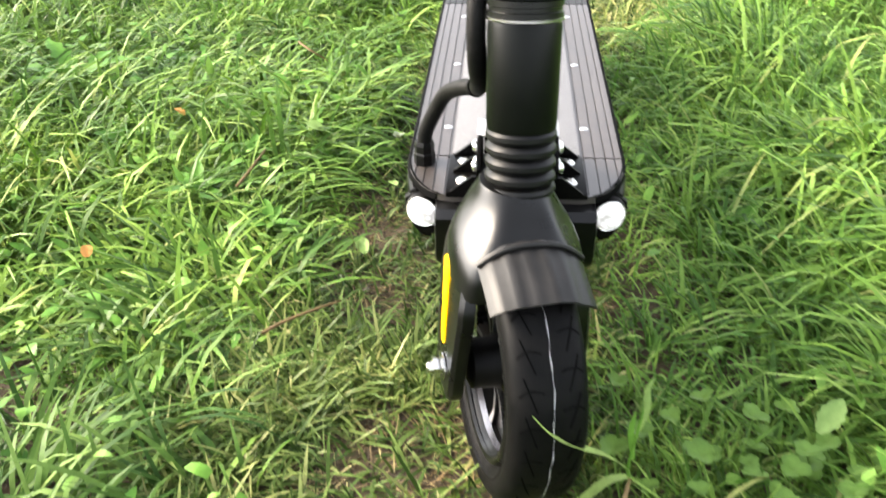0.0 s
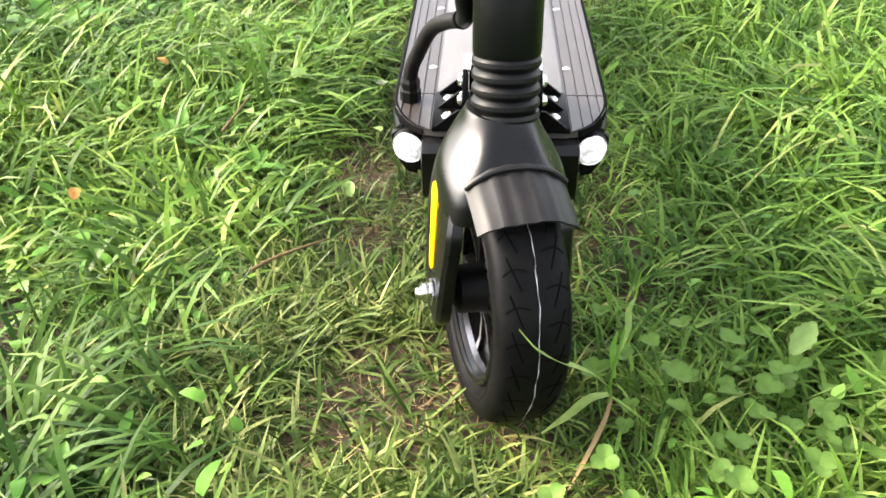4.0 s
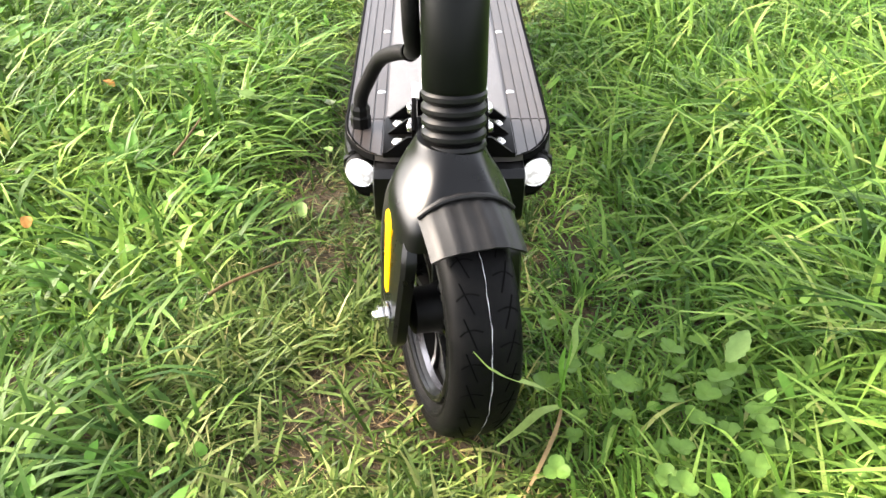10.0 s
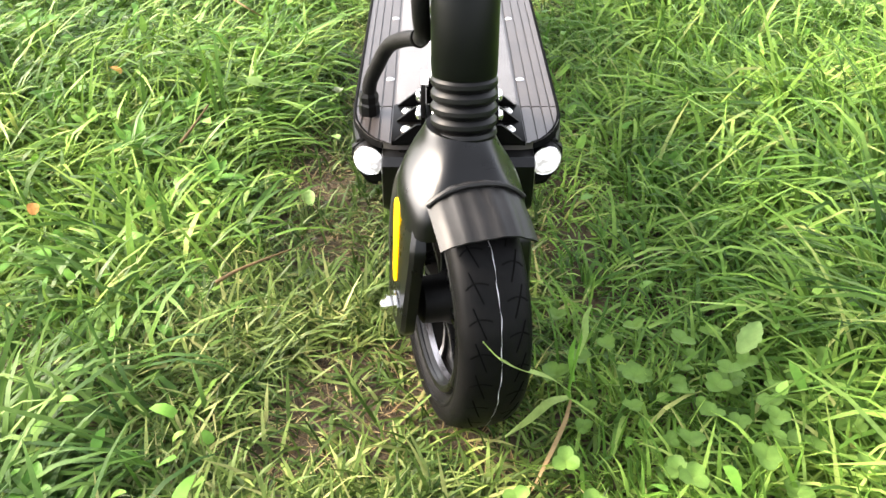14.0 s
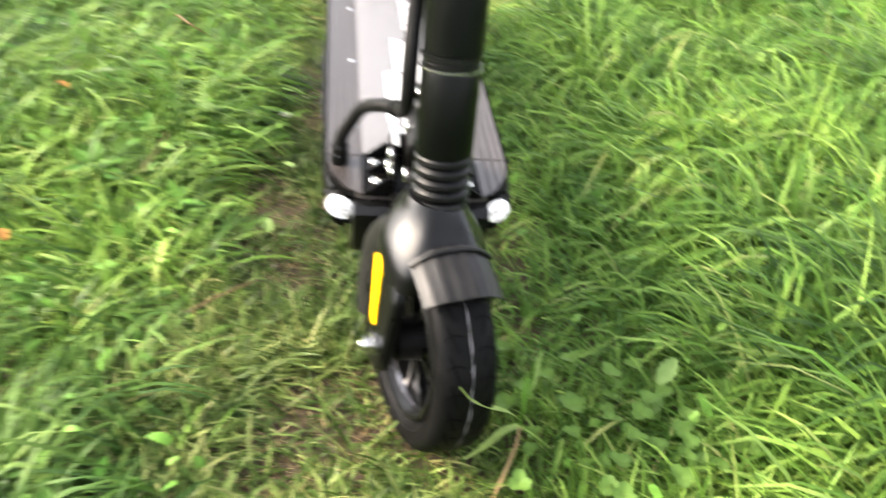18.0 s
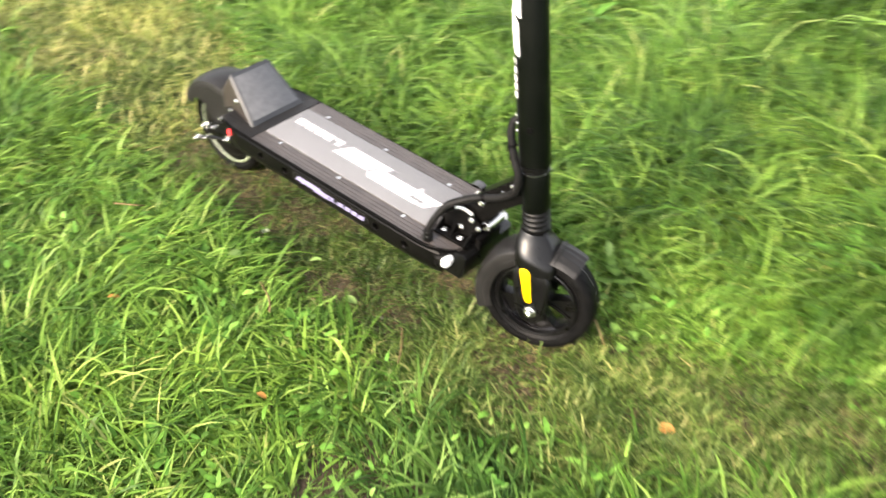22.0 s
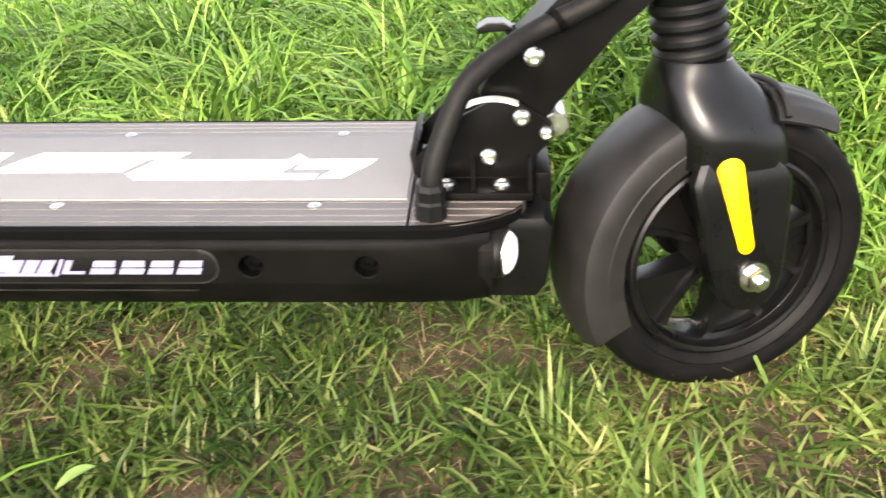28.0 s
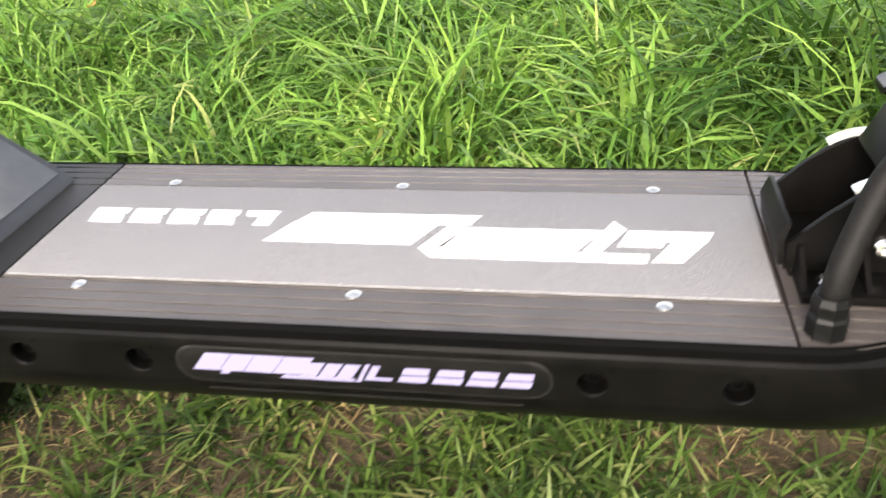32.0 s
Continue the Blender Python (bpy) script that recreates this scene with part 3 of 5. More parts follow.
        part("panel_edge", box(-0.1082, -0.1072, 0.345, 0.530, 0.1205, 0.1212), PLASTIC, side)

# nose block under the front boards
nose_pts = [(0.116, 0.157), (0.1095, 0.150), (0.112, 0.106), (0.119, 0.0955), (0.19, 0.0955), (0.19, 0.157)]
part("hinge_front", box(-0.034, 0.034, 0.1085, 0.1215, 0.150, 0.1735, bevel=0.003), HINGE, scooter)
part("nose_block", slab(nose_pts, -0.074, 0.074, "x", 0.006), BLACK, scooter, "matte black front end casting")
for s in (-1, 1):
    part("nose_cheek", loft([[(s * (0.060 + dx), y, z) for dx, z in ((0, 0.157), (w, 0.157), (w + 0.002, 0.15), (w + 0.001, 0.126), (w - 0.006, 0.116), (0, 0.108))] for y, w in ((0.150, 0.024), (0.158, 0.031), (0.17, 0.034), (0.19, 0.036))]), MATTE, scooter)

# headlamps
for s in (-1, 1):
    lm = move(s * 0.0865, 0.147, 0.1385) @ Matrix.Rotation(radians(s * 13), 4, 'Z')
    lamp = part("headlamp", lathe([(0.0, 0.014), (0.0150, 0.014), (0.0172, 0.010), (0.0178, 0.004), (0.0176, -0.001), (0.0170, -0.0040), (0.0158, -0.0055), (0.0150, -0.0055), (0.0148, -0.002), (0.0, -0.002)], 32, "y"), MATTE, scooter, "round headlamp in a black housing", m=lm)
    part("lens", lathe([(0, -0.0130), (0.006, -0.0124), (0.0105, -0.0108), (0.0136, -0.0085), (0.0146, -0.006), (0.0146, 0.002), (0, 0.002)], 28, "y"), LENS, lamp, "bright white lamp lens", m=lm)
    part("reflector_ring", lathe([(0.0148, -0.0045), (0.0148, -0.0062), (0.0156, -0.0066), (0.0160, -0.0045)], 28, "y"), CHROME, lamp, m=lm)
    part("lamp_bracket", slab([(s * 0.056, 0.150), (s * 0.074, 0.1565), (s * 0.094, 0.1565), (s * 0.1045, 0.148), (s * 0.1050, 0.136), (s * 0.098, 0.118), (s * 0.086, 0.108), (s * 0.056, 0.108)], 0.1505, 0.160, "y", 0.002), MATTE, lamp)

# folding hinge
hinge = part("hinge_base", box(-0.036, 0.036, 0.122, 0.200, TOP + 0.0002, TOP + 0.006, bevel=0.0012), HINGE, scooter, "black folding hinge base")
plate = [(0.203, 0.170), (0.203, 0.186), (0.193, 0.196), (0.184, 0.205), (0.172, 0.215), (0.150, 0.226), (0.133, 0.2235), (0.124, 0.219), (0.113, 0.213), (0.108, 0.203), (0.114, 0.193), (0.120, 0.188), (0.122, 0.170)]
for s in (-1, 1):
    cheek = part("hinge_plate", slab(plate, s * 0.0335 - 0.002, s * 0.0335 + 0.002, "x", 0.0006), HINGE, scooter, "black folding hinge side plate")
    face = (TO_LEFT if s < 0 else TO_RIGHT)
    for y, z, r in ((0.153, 0.186, 0.0062), (0.131, 0.214, 0.0062), (0.114, 0.203, 0.0052)):
        part("bolt", bolt_mesh(r, 0.0045), CHROME, cheek, "zinc hinge bolt", m=move(s * 0.0355, y, z) @ face)
    lo, hi = sorted((s * 0.0355, s * 0.0640))
    foot = part("hinge_foot", box(lo, hi, 0.1235, 0.1985, TOP + 0.0002, TOP + 0.0055, bevel=0.001), HINGE, scooter)
    for y in (0.125, 0.1635, 0.1965):
        part("gusset", slab([(s * 0.0355, TOP + 0.005), (s * 0.0355, TOP + 0.022), (s * 0.040, TOP + 0.022), (s * 0.060, TOP + 0.006), (s * 0.060, TOP + 0.005)], y - 0.0015, y + 0.0015, "y"), HINGE, foot)
    for y in (0.144, 0.182):
        part("bolt", bolt_mesh(0.0068, 0.0035), CHROME, foot, "zinc foot bolt", m=move(s * 0.0490, y, TOP + 0.0055))
    arc = [(0.150 + 0.045 * math.cos(a), 0.178 + 0.049 * math.sin(a)) for a in np.linspace(radians(58), radians(112), 12)]
    arc += [(0.150 + 0.0430 * math.cos(a), 0.178 + 0.0470 * math.sin(a)) for a in np.linspace(radians(112), radians(58), 12)]
    part("cam_edge", slab(arc, s * 0.0320 - 0.0036, s * 0.0320 + 0.0036, "x"), WORNEDGE, cheek, "bright worn cam edge")
wing = [(0.2055, 0.170), (0.2080, 0.186), (0.204, 0.197), (0.201, 0.196), (0.2042, 0.186), (0.202, 0.170)]
part("hinge_cross_plate", slab(wing, -0.031, 0.031, "x", 0.0005), MATTE, scooter)
part("hinge_pin", lathe([(0, -0.025), (0.0080, -0.025), (0.0088, -0.024), (0.0088, 0.024), (0.0080, 0.025), (0, 0.025)], 24, "x"), CHROME, scooter, "polished steel hinge roller", m=move(0, 0.106, 0.205))
arm = part("folding_arm", slab([(0.160, 0.226), (0.150, 0.247), (0.135, 0.262), (0.108, 0.290), (0.080, 0.318), (0.058, 0.340), (0.040, 0.352), (0.020, 0.350), (0.012, 0.318), (0.034, 0.300), (0.070, 0.266), (0.100, 0.232), (0.108, 0.215), (0.120, 0.200), (0.140, 0.205)], -0.0225, 0.0225, "x", 0.003), HINGE, scooter, "black folding arm between hinge and head tube")
for s in (-1, 1):
    face = (TO_LEFT if s < 0 else TO_RIGHT)
    for y, z, r in ((0.123, 0.252, 0.0068), (0.060, 0.322, 0.0052), (0.079, 0.300, 0.0038)):
        part("bolt", bolt_mesh(r, 0.004, False), CHROME, arm, "zinc arm bolt", m=move(s * 0.0225, y, z) @ face)
lever = part("release_lever", slab([(0.1615, 0.2635), (0.1605, 0.2670), (0.154, 0.2702), (0.143, 0.2702), (0.136, 0.2665), (0.142, 0.2660), (0.154, 0.2660)], -0.009, 0.009, "x", 0.001), HINGE, scooter, "curved folding release lever with bright edge")
part("lever_edge", slab([(0.1610, 0.2675), (0.154, 0.2705), (0.143, 0.2705), (0.137, 0.2678), (0.143, 0.2716), (0.154, 0.2716)], -0.0086, 0.0086, "x"), STEEL, lever)
part("lever_rod", tube([(0, 0.139, 0.268), (0, 0.136, 0.256), (0, 0.134, 0.240)], 0.004, 10, 4), BLACK, lever)

# hose
hose = part("cable_hose", tube([(-0.0885, 0.191, 0.176), (-0.087, 0.189, 0.197), (-0.080, 0.183, 0.216), (-0.066, 0.168, 0.246), (-0.050, 0.142, 0.264), (-0.037, 0.120, 0.274), (-0.0325, 0.082, 0.292), (-0.0335, 0.050, 0.322), (-0.034, 0.046, 0.358), (-0.032, 0.062, 0.392), (-0.029, 0.074, 0.424), (-0.024, 0.078, 0.446), (-0.017, 0.070, 0.462)], 0.0072, 14), HOSE, scooter, "black braided cable hose")
part("cable_gland", lathe([(0, -0.001), (0.0105, -0.001), (0.0105, 0.011), (0.0095, 0.013), (0.0100, 0.020), (0.0085, 0.024), (0, 0.024)], 8, "z"), BOOTR, hose, "ribbed plastic cable gland", m=move(-0.0885, 0.191, TOP), smooth=False)
part("cable_tie", lathe([(0.0071, -0.0022), (0.0086, -0.0022), (0.0086, 0.0022), (0.0071, 0.0022)], 16, "z"), GROOVE, hose, m=move(-0.0355, 0.110, 0.2785) @ Euler((radians(55), 0, radians(20))).to_matrix().to_4x4())
part("cable_tie", lathe([(0.0071, -0.0022), (0.0086, -0.0022), (0.0086, 0.0022), (0.0071, 0.0022)], 16, "z"), GROOVE, hose, m=move(-0.0300, 0.0690, 0.4105) @ Euler((radians(-20), 0, 0)).to_matrix().to_4x4())

# ---- steered front: axis leans back, wheel turned to one side ----
STEER, LEANB = 15.0, 10.8
CENTRE = Vector((-0.002, -0.020, 0.0995))
AXIS = Vector((0, math.sin(radians(LEANB)), math.cos(radians(LEANB))))
TURN_M = Matrix.Rotation(radians(STEER), 4, AXIS)
FRONT = Matrix.Translation(CENTRE) @ TURN_M
FOOT = Vector((0.0, -0.0145, 0.0995))
STEM = Matrix.Translation(FOOT) @ Matrix.Rotation(radians(-LEANB), 4, 'X')
STEM_T = STEM @ Matrix.Rotation(radians(STEER), 4, 'Z')


def oval(rx, ry, h, n=32, p=2.0):
    out = []
    for i in range(n):
        a = 2 * math.pi * i / n
        c, s = math.cos(a), math.sin(a)
        out.append((rx * abs(c) ** (2 / p) * (1 if c >= 0 else -1), ry * abs(s) ** (2 / p) * (1 if s >= 0 else -1), h))
    return out


# head tube, collar, stem tube, inner tube
part("head_tube", loft([oval(r, r, h) for r, h in ((0.0225, 0.188), (0.0252, 0.1895), (0.0258, 0.1935), (0.0262, 0.262), (0.0252, 0.266), (0.0240, 0.267))]), STEMBLACK, scooter, "black head tube above the bellows", m=STEM_T)
collar = part("collar", loft([oval(r, r * 1.01, h) for r, h in ((0.0245, 0.2665), (0.0268, 0.2675), (0.0268, 0.2720), (0.0255, 0.2725), (0.0255, 0.2755), (0.0266, 0.276), (0.0266, 0.280), (0.0255, 0.2805))]), BLACK, scooter, "ringed steering collar", m=STEM_T)
part("collar_ring", loft([oval(r, r * 1.01, h) for r, h in ((0.0262, 0.2655), (0.0272, 0.2662), (0.0272, 0.2680), (0.0262, 0.2685))], caps=True), POLISHED, collar, "thin bright ring", m=STEM_T)
stem = part("stem", loft([oval(rx, ry, h, 40, 2.3) for rx, ry, h in ((0.0235, 0.026, 0.2806), (0.0250, 0.0272, 0.2812), (0.0252, 0.0275, 0.30), (0.0255, 0.0285, 0.700), (0.0250, 0.028, 0.7028), (0.0215, 0.0245, 0.7034))]), STEMBLACK, scooter, "long black oval stem tube", m=STEM_T)
inner = part("inner_tube", loft([oval(0.0165, 0.0165, h) for h in (0.700, 0.830)]), BLACK, scooter, "black telescopic inner tube", m=STEM_T)
clamp = part("clamp_collar", loft([oval(r, r, h) for r, h in ((0.0170, 0.735), (0.0245, 0.736), (0.0255, 0.738), (0.0255, 0.762), (0.0245, 0.764), (0.0170, 0.765))]), PLASTIC, scooter, "black height clamp collar", m=STEM_T)
part("clamp_label", loft([[(0.0260 * math.cos(a), 0.0260 * math.sin(a), h) for h in (0.742, 0.752)] + [(0.0256 * math.cos(a), 0.0256 * math.sin(a), h) for h in (0.752, 0.742)] for a in np.linspace(radians(175), radians(245), 10)]), WHITE, clamp, "small white printed patch", m=STEM_T)
part("clamp_lug", box(-0.012, 0.010, 0.022, 0.038, 0.737, 0.763, bevel=0.003), PLASTIC, clamp, m=STEM_T)
part("brake_cable", tube([(-0.010, 0.018, 0.690), (-0.011, 0.022, 0.710), (-0.012, 0.027, 0.745), (-0.012, 0.027, 0.830)], 0.0032, 8, 4), GROOVE, stem, m=STEM_T)
for h in (0.358, 0.372, 0.386):
    part("bolt", bolt_mesh(0.0030, 0.002), CHROME, stem, "small bright stem screw", m=STEM_T @ move(-0.0195, 0.0225, h - 0.01) @ Euler((radians(-62), 0, radians(48))).to_matrix().to_4x4())
part("stem_button", lathe([(0, 0.0012), (0.0050, 0.0012), (0.0062, 0.0), (0.0062, -0.001), (0, -0.001)], 20, "z"), GROOVE, stem, "round black stem button", m=STEM_T @ move(-0.0252, -0.002, 0.352) @ TO_LEFT)


def stem_bar(pts):
    """A bar of the print that wraps the stem: (degrees round it, height) corners."""
    bm = bmesh.new()
    (a0, h0), (a1, h1), (a2, h2), (a3, h3) = pts
    rows = []
    for i in range(6):
        s = i / 5
        row = []
        for (aa, ha), (ab, hb) in (((a0, h0), (a1, h1)), ((a3, h3), (a2, h2))):
            a, h = radians(aa + (ab - aa) * s), ha + (hb - ha) * s
            q = 2 / 2.3
            c, t = math.cos(a), math.sin(a)
            row.append(bm.verts.new((0.0259 * abs(c) ** q * (1 if c > 0 else -1), 0.0287 * abs(t) ** q * (1 if t > 0 else -1), h)))
        rows.append(row)
    for r0, r1 in zip(rows, rows[1:]):
        bm.faces.new((r0[0], r1[0], r1[1], r0[1]))
    part("printed_bar", bm, WHITE, stem, m=STEM_T)


stem_bar([(128, 0.636), (166, 0.627), (167, 0.603), (134, 0.606)])
stem_bar([(121, 0.604), (134, 0.607), (135, 0.598), (124, 0.600)])
stem_bar([(134, 0.605), (167, 0.602), (168, 0.540), (131, 0.552)])
stem_bar([(114, 0.556), (133, 0.550), (136, 0.484), (122, 0.489)])
stem_bar([(133, 0.549), (157, 0.534), (158, 0.478), (136, 0.483)])
stem_bar([(120, 0.476), (139, 0.473), (140, 0.464), (122, 0.470)])
for k in range(4):
    h = 0.461 - k * 0.0142
    stem_bar([(121, h), (140, h - 0.002), (141, h - 0.0122), (122, h - 0.0102)])

# bellows boot
prof = [(0.020, 0.1405), (0.0255, 0.1410), (0.0268, 0.1445), (0.0258, 0.1475)]
for k in range(4):
    h = 0.1485 + k * 0.0105
    prof += [(0.0228, h), (0.0246, h + 0.0012), (0.0262, h + 0.0035), (0.0262, h + 0.0068), (0.0246, h + 0.0092)]
prof += [(0.0228, 0.1905), (0.020, 0.191)]
part("bellows_boot", lathe(prof, 36, "z"), BOOTR, scooter, "black rubber bellows boot", m=STEM_T)

# fork crown and legs, in the turned frame of the wheel
def crown_ring(h, rx, ry, dy, k, f=0.72, n=64):
    """A circle that passes, as k grows to 1, into a faceted outline with soft ridges."""
    planes = [((0, -1), ry), ((0, 1), ry)]
    for q in (-1, 1):
        planes += [((q, 0), rx), ((q * 0.90, -0.44), (0.756 * f * rx + 0.37 * ry)), ((q * 0.75, 0.66), 0.75 * 0.86 * rx + 0.66 * 0.80 * ry)]
    ring = []
    for i in range(n):
        a = 2 * math.pi * i / n
        u = (math.cos(a), math.sin(a))
        r = sum(max(0.0, (p[0] * u[0] + p[1] * u[1]) / d) ** 14 for p, d in planes) ** (-1 / 14)
        r = r * k + (1 - k) * (rx + ry) / 2
        ring.append((r * u[0], r * u[1], h))
    gx, gy = rx / max(p[0] for p in ring), ry / max(p[1] for p in ring)
    return [(p[0] * gx, p[1] * gy + dy, h) for p in ring]


crown_rings = [crown_ring(*v) for v in (
    (0.1475, 0.0225, 0.0225, 0.0335, 0), (0.1470, 0.0265, 0.0265, 0.0335, 0), (0.1450, 0.0276, 0.0276, 0.0331, 0.1, 0.78), (0.1400, 0.0292, 0.0294, 0.0314, 0.4, 0.78),
    (0.1340, 0.0320, 0.0322, 0.0288, 0.75, 0.78), (0.1280, 0.0354, 0.0347, 0.0256, 1, 0.78), (0.1220, 0.0394, 0.0368, 0.0228, 1, 0.79), (0.1160, 0.0434, 0.0386, 0.0203, 1, 0.81),
    (0.1100, 0.0467, 0.0398, 0.0180, 1, 0.84), (0.1040, 0.0490, 0.0403, 0.0163, 1, 0.90), (0.0980, 0.0500, 0.0402, 0.0152, 1, 0.97), (0.0900, 0.0503, 0.0396, 0.0140, 1, 1.05), (0.0780, 0.0504, 0.0388, 0.0130, 1, 1.1))]
fork = part("fork", loft(crown_rings), BLACK, scooter, "glossy black suspension fork crown and legs", m=FRONT)
for s in (-1, 1):
    rings = []
    for h, y0, y1, xi, xo in ((0.090, -0.014, 0.040, 0.0370, 0.0450), (0.0790, -0.0180, 0.0450, 0.0380, 0.0480), (0.0700, -0.0245, 0.0485, 0.0385, 0.0507), (0.060, -0.0258, 0.0465, 0.0395, 0.0513), (0.030, -0.0258, 0.0385, 0.0420, 0.0538), (0.0, -0.0250, 0.0300, 0.0440, 0.0556), (-0.014, -0.0225, 0.0240, 0.0440, 0.0556), (-0.023, -0.0165, 0.0160, 0.0445, 0.0550), (-0.027, -0.008, 0.008, 0.0455, 0.0540)):
        c = min(0.004, (y1 - y0) * 0.3)
        rings.append([(s * xi, y0, h), (s * (xo - 0.003), y0, h), (s * xo, y0 + c, h), (s * xo, y1 - c, h), (s * (xo - 0.003), y1, h), (s * xi, y1, h)])
    leg = part("leg", loft(rings), BLACK, fork, m=FRONT)
    face = (TO_LEFT if s < 0 else TO_RIGHT)
    part("axle_nut", bolt_mesh(0.0088, 0.0085, True), CHROME, fork, "large zinc axle nut", m=FRONT @ move(s * 0.0556, 0, 0) @ face) if s < 0 else None
outline = []
for k in range(13):
    a = math.pi * k / 12
    outline.append((0.0095 * math.cos(a) + 0.0245, 0.0790 + 0.0095 * math.sin(a)))
for k in range(13):
    a = math.pi + math.pi * k / 12
    outline.append((0.0058 * math.cos(a) + 0.0085, 0.0245 + 0.0058 * math.sin(a)))
refl_bm = slab(outline, -0.0012, 0.0016, "x", 0.0005)
for v in refl_bm.verts:
    v.co.x -= 0.0494 + (0.088 - v.co.z) * 0.0755
part("side_reflector", refl_bm, YELLOW, fork, "amber yellow side reflector strip", m=FRONT)

# front mudguard
def guard(th0, th1, section, n, centre=(0, 0, 0), wave=None):
    rings = []
    for i in range(n + 1):
        t = th0 + (th1 - th0) * i / n
        a = radians(t)
        ring = []
        for x, r in section:
            rr = r + (wave(i / n, x) if wave else 0)
            ring.append((centre[0] + x, centre[1] - rr * math.sin(a), centre[2] + rr * math.cos(a)))
        rings.append(ring)
    return loft(rings)


sec = [(-0.0345, 0.0885), (-0.0365, 0.1005), (-0.0358, 0.1012), (-0.0370, 0.112), (-0.0350, 0.1180), (-0.0280, 0.1225), (-0.012, 0.1250), (0.012, 0.1250), (0.0280, 0.1225), (0.0350, 0.1180), (0.0370, 0.112), (0.0358, 0.1012), (0.0365, 0.1005), (0.0345, 0.0885),
       (0.0325, 0.0885), (0.0345, 0.1005), (0.0350, 0.112), (0.0330, 0.1165), (0.0265, 0.1208), (0.012, 0.1230), (-0.012, 0.1230), (-0.0265, 0.1208), (-0.0330, 0.1165), (-0.0350, 0.112), (-0.0345, 0.1005), (-0.0325, 0.0885)]
mud = part("front_mudguard", guard(-12, -116, sec, 30), PLASTIC, scooter, "black plastic front mudguard", m=FRONT)
secf = []
for k in range(25):
    u = -1 + 2 * k / 24
    x = 0.0385 * u
    secf.append((x, 0.1262 - 0.0175 * abs(u) ** 2.6 + 0.0013 * abs(math.sin(u * math.pi * 3))))
secf += [(x * 0.95, r - 0.0022) for x, r in secf[::-1]]
part("mudguard_tip", guard(8, 33, secf, 9, wave=lambda f, x: 0.004 * f * f + 0.0012 * f * math.sin(x * 150)), PLASTIC, mud, "fluted front tip of the mudguard", m=FRONT)
lip = []
for k in range(25):
    u = -1 + 2 * k / 24
    r = 0.1292 - 0.0175 * abs(u) ** 2.6
    lip.append((0.0388 * u, -r * math.sin(radians(11)), r * math.cos(radians(11))))
part("crown_lip", tube(lip[::3], 0.0022, 8, 4), PLASTIC, mud, m=FRONT)


# wheels
def tyre_mesh(R, w, bead):
    prof = []
    for k in range(17):
        u = -1 + 2 * k / 16
        prof.append((R - 0.55 * w * abs(u) ** 2.6 , w * math.sin(u * math.pi / 2) if abs(u) < 1 else w * u))
    prof = [(bead, -w * 0.66), (bead + 0.006, -w * 0.86), (bead + 0.012, -w * 0.97)] + prof + [(bead + 0.012, w * 0.97), (bead + 0.006, w * 0.86), (bead, w * 0.66)]
    return lathe(prof, 72, "x")


def tread(R, w, parent, m):
    def surf(u, a, lift=0.00035):
        r = R - 0.55 * w * abs(u) ** 2.6 + lift
        return Vector((w * math.sin(u * math.pi / 2), -r * math.cos(a), r * math.sin(a)))

    # a groove is a black strip on the tread, its shade painted by colour
    def stroke(pts, width):
        cut = bmesh.new()
        rows = []
        for i, (u, a) in enumerate(pts):
            q0, q1 = pts[max(i - 1, 0)], pts[min(i + 1, len(pts) - 1)]
            d = surf(*q1) - surf(*q0)
            nrm = surf(u, a, 0.01) - surf(u, a, 0.0)
            side = d.cross(nrm).normalized() * width
            p = surf(u, a)
            rows.append((cut.verts.new(p - side), cut.verts.new(p + side)))
        for a, b in zip(rows, rows[1:]):
            cut.faces.new((a[0], a[1], b[1], b[0]))
        part("groove_strip", cut, GROOVE, parent, m=m)

    step = 2 * math.pi / 26
    for k in range(26):
        for s in (-1, 1):
            a0 = k * step + (0.5 * step if s > 0 else 0)
            stroke([(s * (0.60 - 0.46 * t), a0 + 0.02 * t + 0.03 * math.sin(math.pi * t)) for t in np.linspace(0, 1, 6)], 0.0006)
            stroke([(s * (0.26 + 0.22 * t), a0 - 0.10 + 0.22 * t) for t in np.linspace(0, 1, 4)], 0.0006)
    seam = bmesh.new()
    rnd = random.Random(4)
    n = 110
    rows = []
    for i in range(n + 1):
        a = 2 * math.pi * (i % n) / n
        u = 0.010 * math.sin(i * 0.9) + 0.008 * math.sin(i * 2.3)
        wd = 0.00017 + 0.00013 * math.sin(i * 1.7)
        p0, p1 = surf(u, a, 0.0005), surf(u, a, 0.0005)
        rows.append((seam.verts.new(p0 - Vector((wd, 0, 0))), seam.verts.new(p1 + Vector((wd, 0, 0)))))
    for a, b in zip(rows, rows[1:]):
        seam.faces.new((a[0], a[1], b[1], b[0]))
    part("moulding_seam", seam, FLASH, parent, "pale moulding seam round the tread", m=m)


wheel = part("front_wheel", lathe([(0.0, -0.038), (0.012, -0.038), (0.020, -0.034), (0.021, -0.016), (0.024, -0.010), (0.024, 0.010), (0.021, 0.016), (0.020, 0.034), (0.012, 0.038), (0, 0.038)], 32, "x"), MATTE, scooter, "front wheel with black cast rim", m=FRONT)
tyre = part("tyre", tyre_mesh(0.1125, 0.0290, 0.0795), RUBBER, wheel, "worn black pneumatic tyre", m=FRONT)
tread(0.1125, 0.0290, wheel, FRONT)
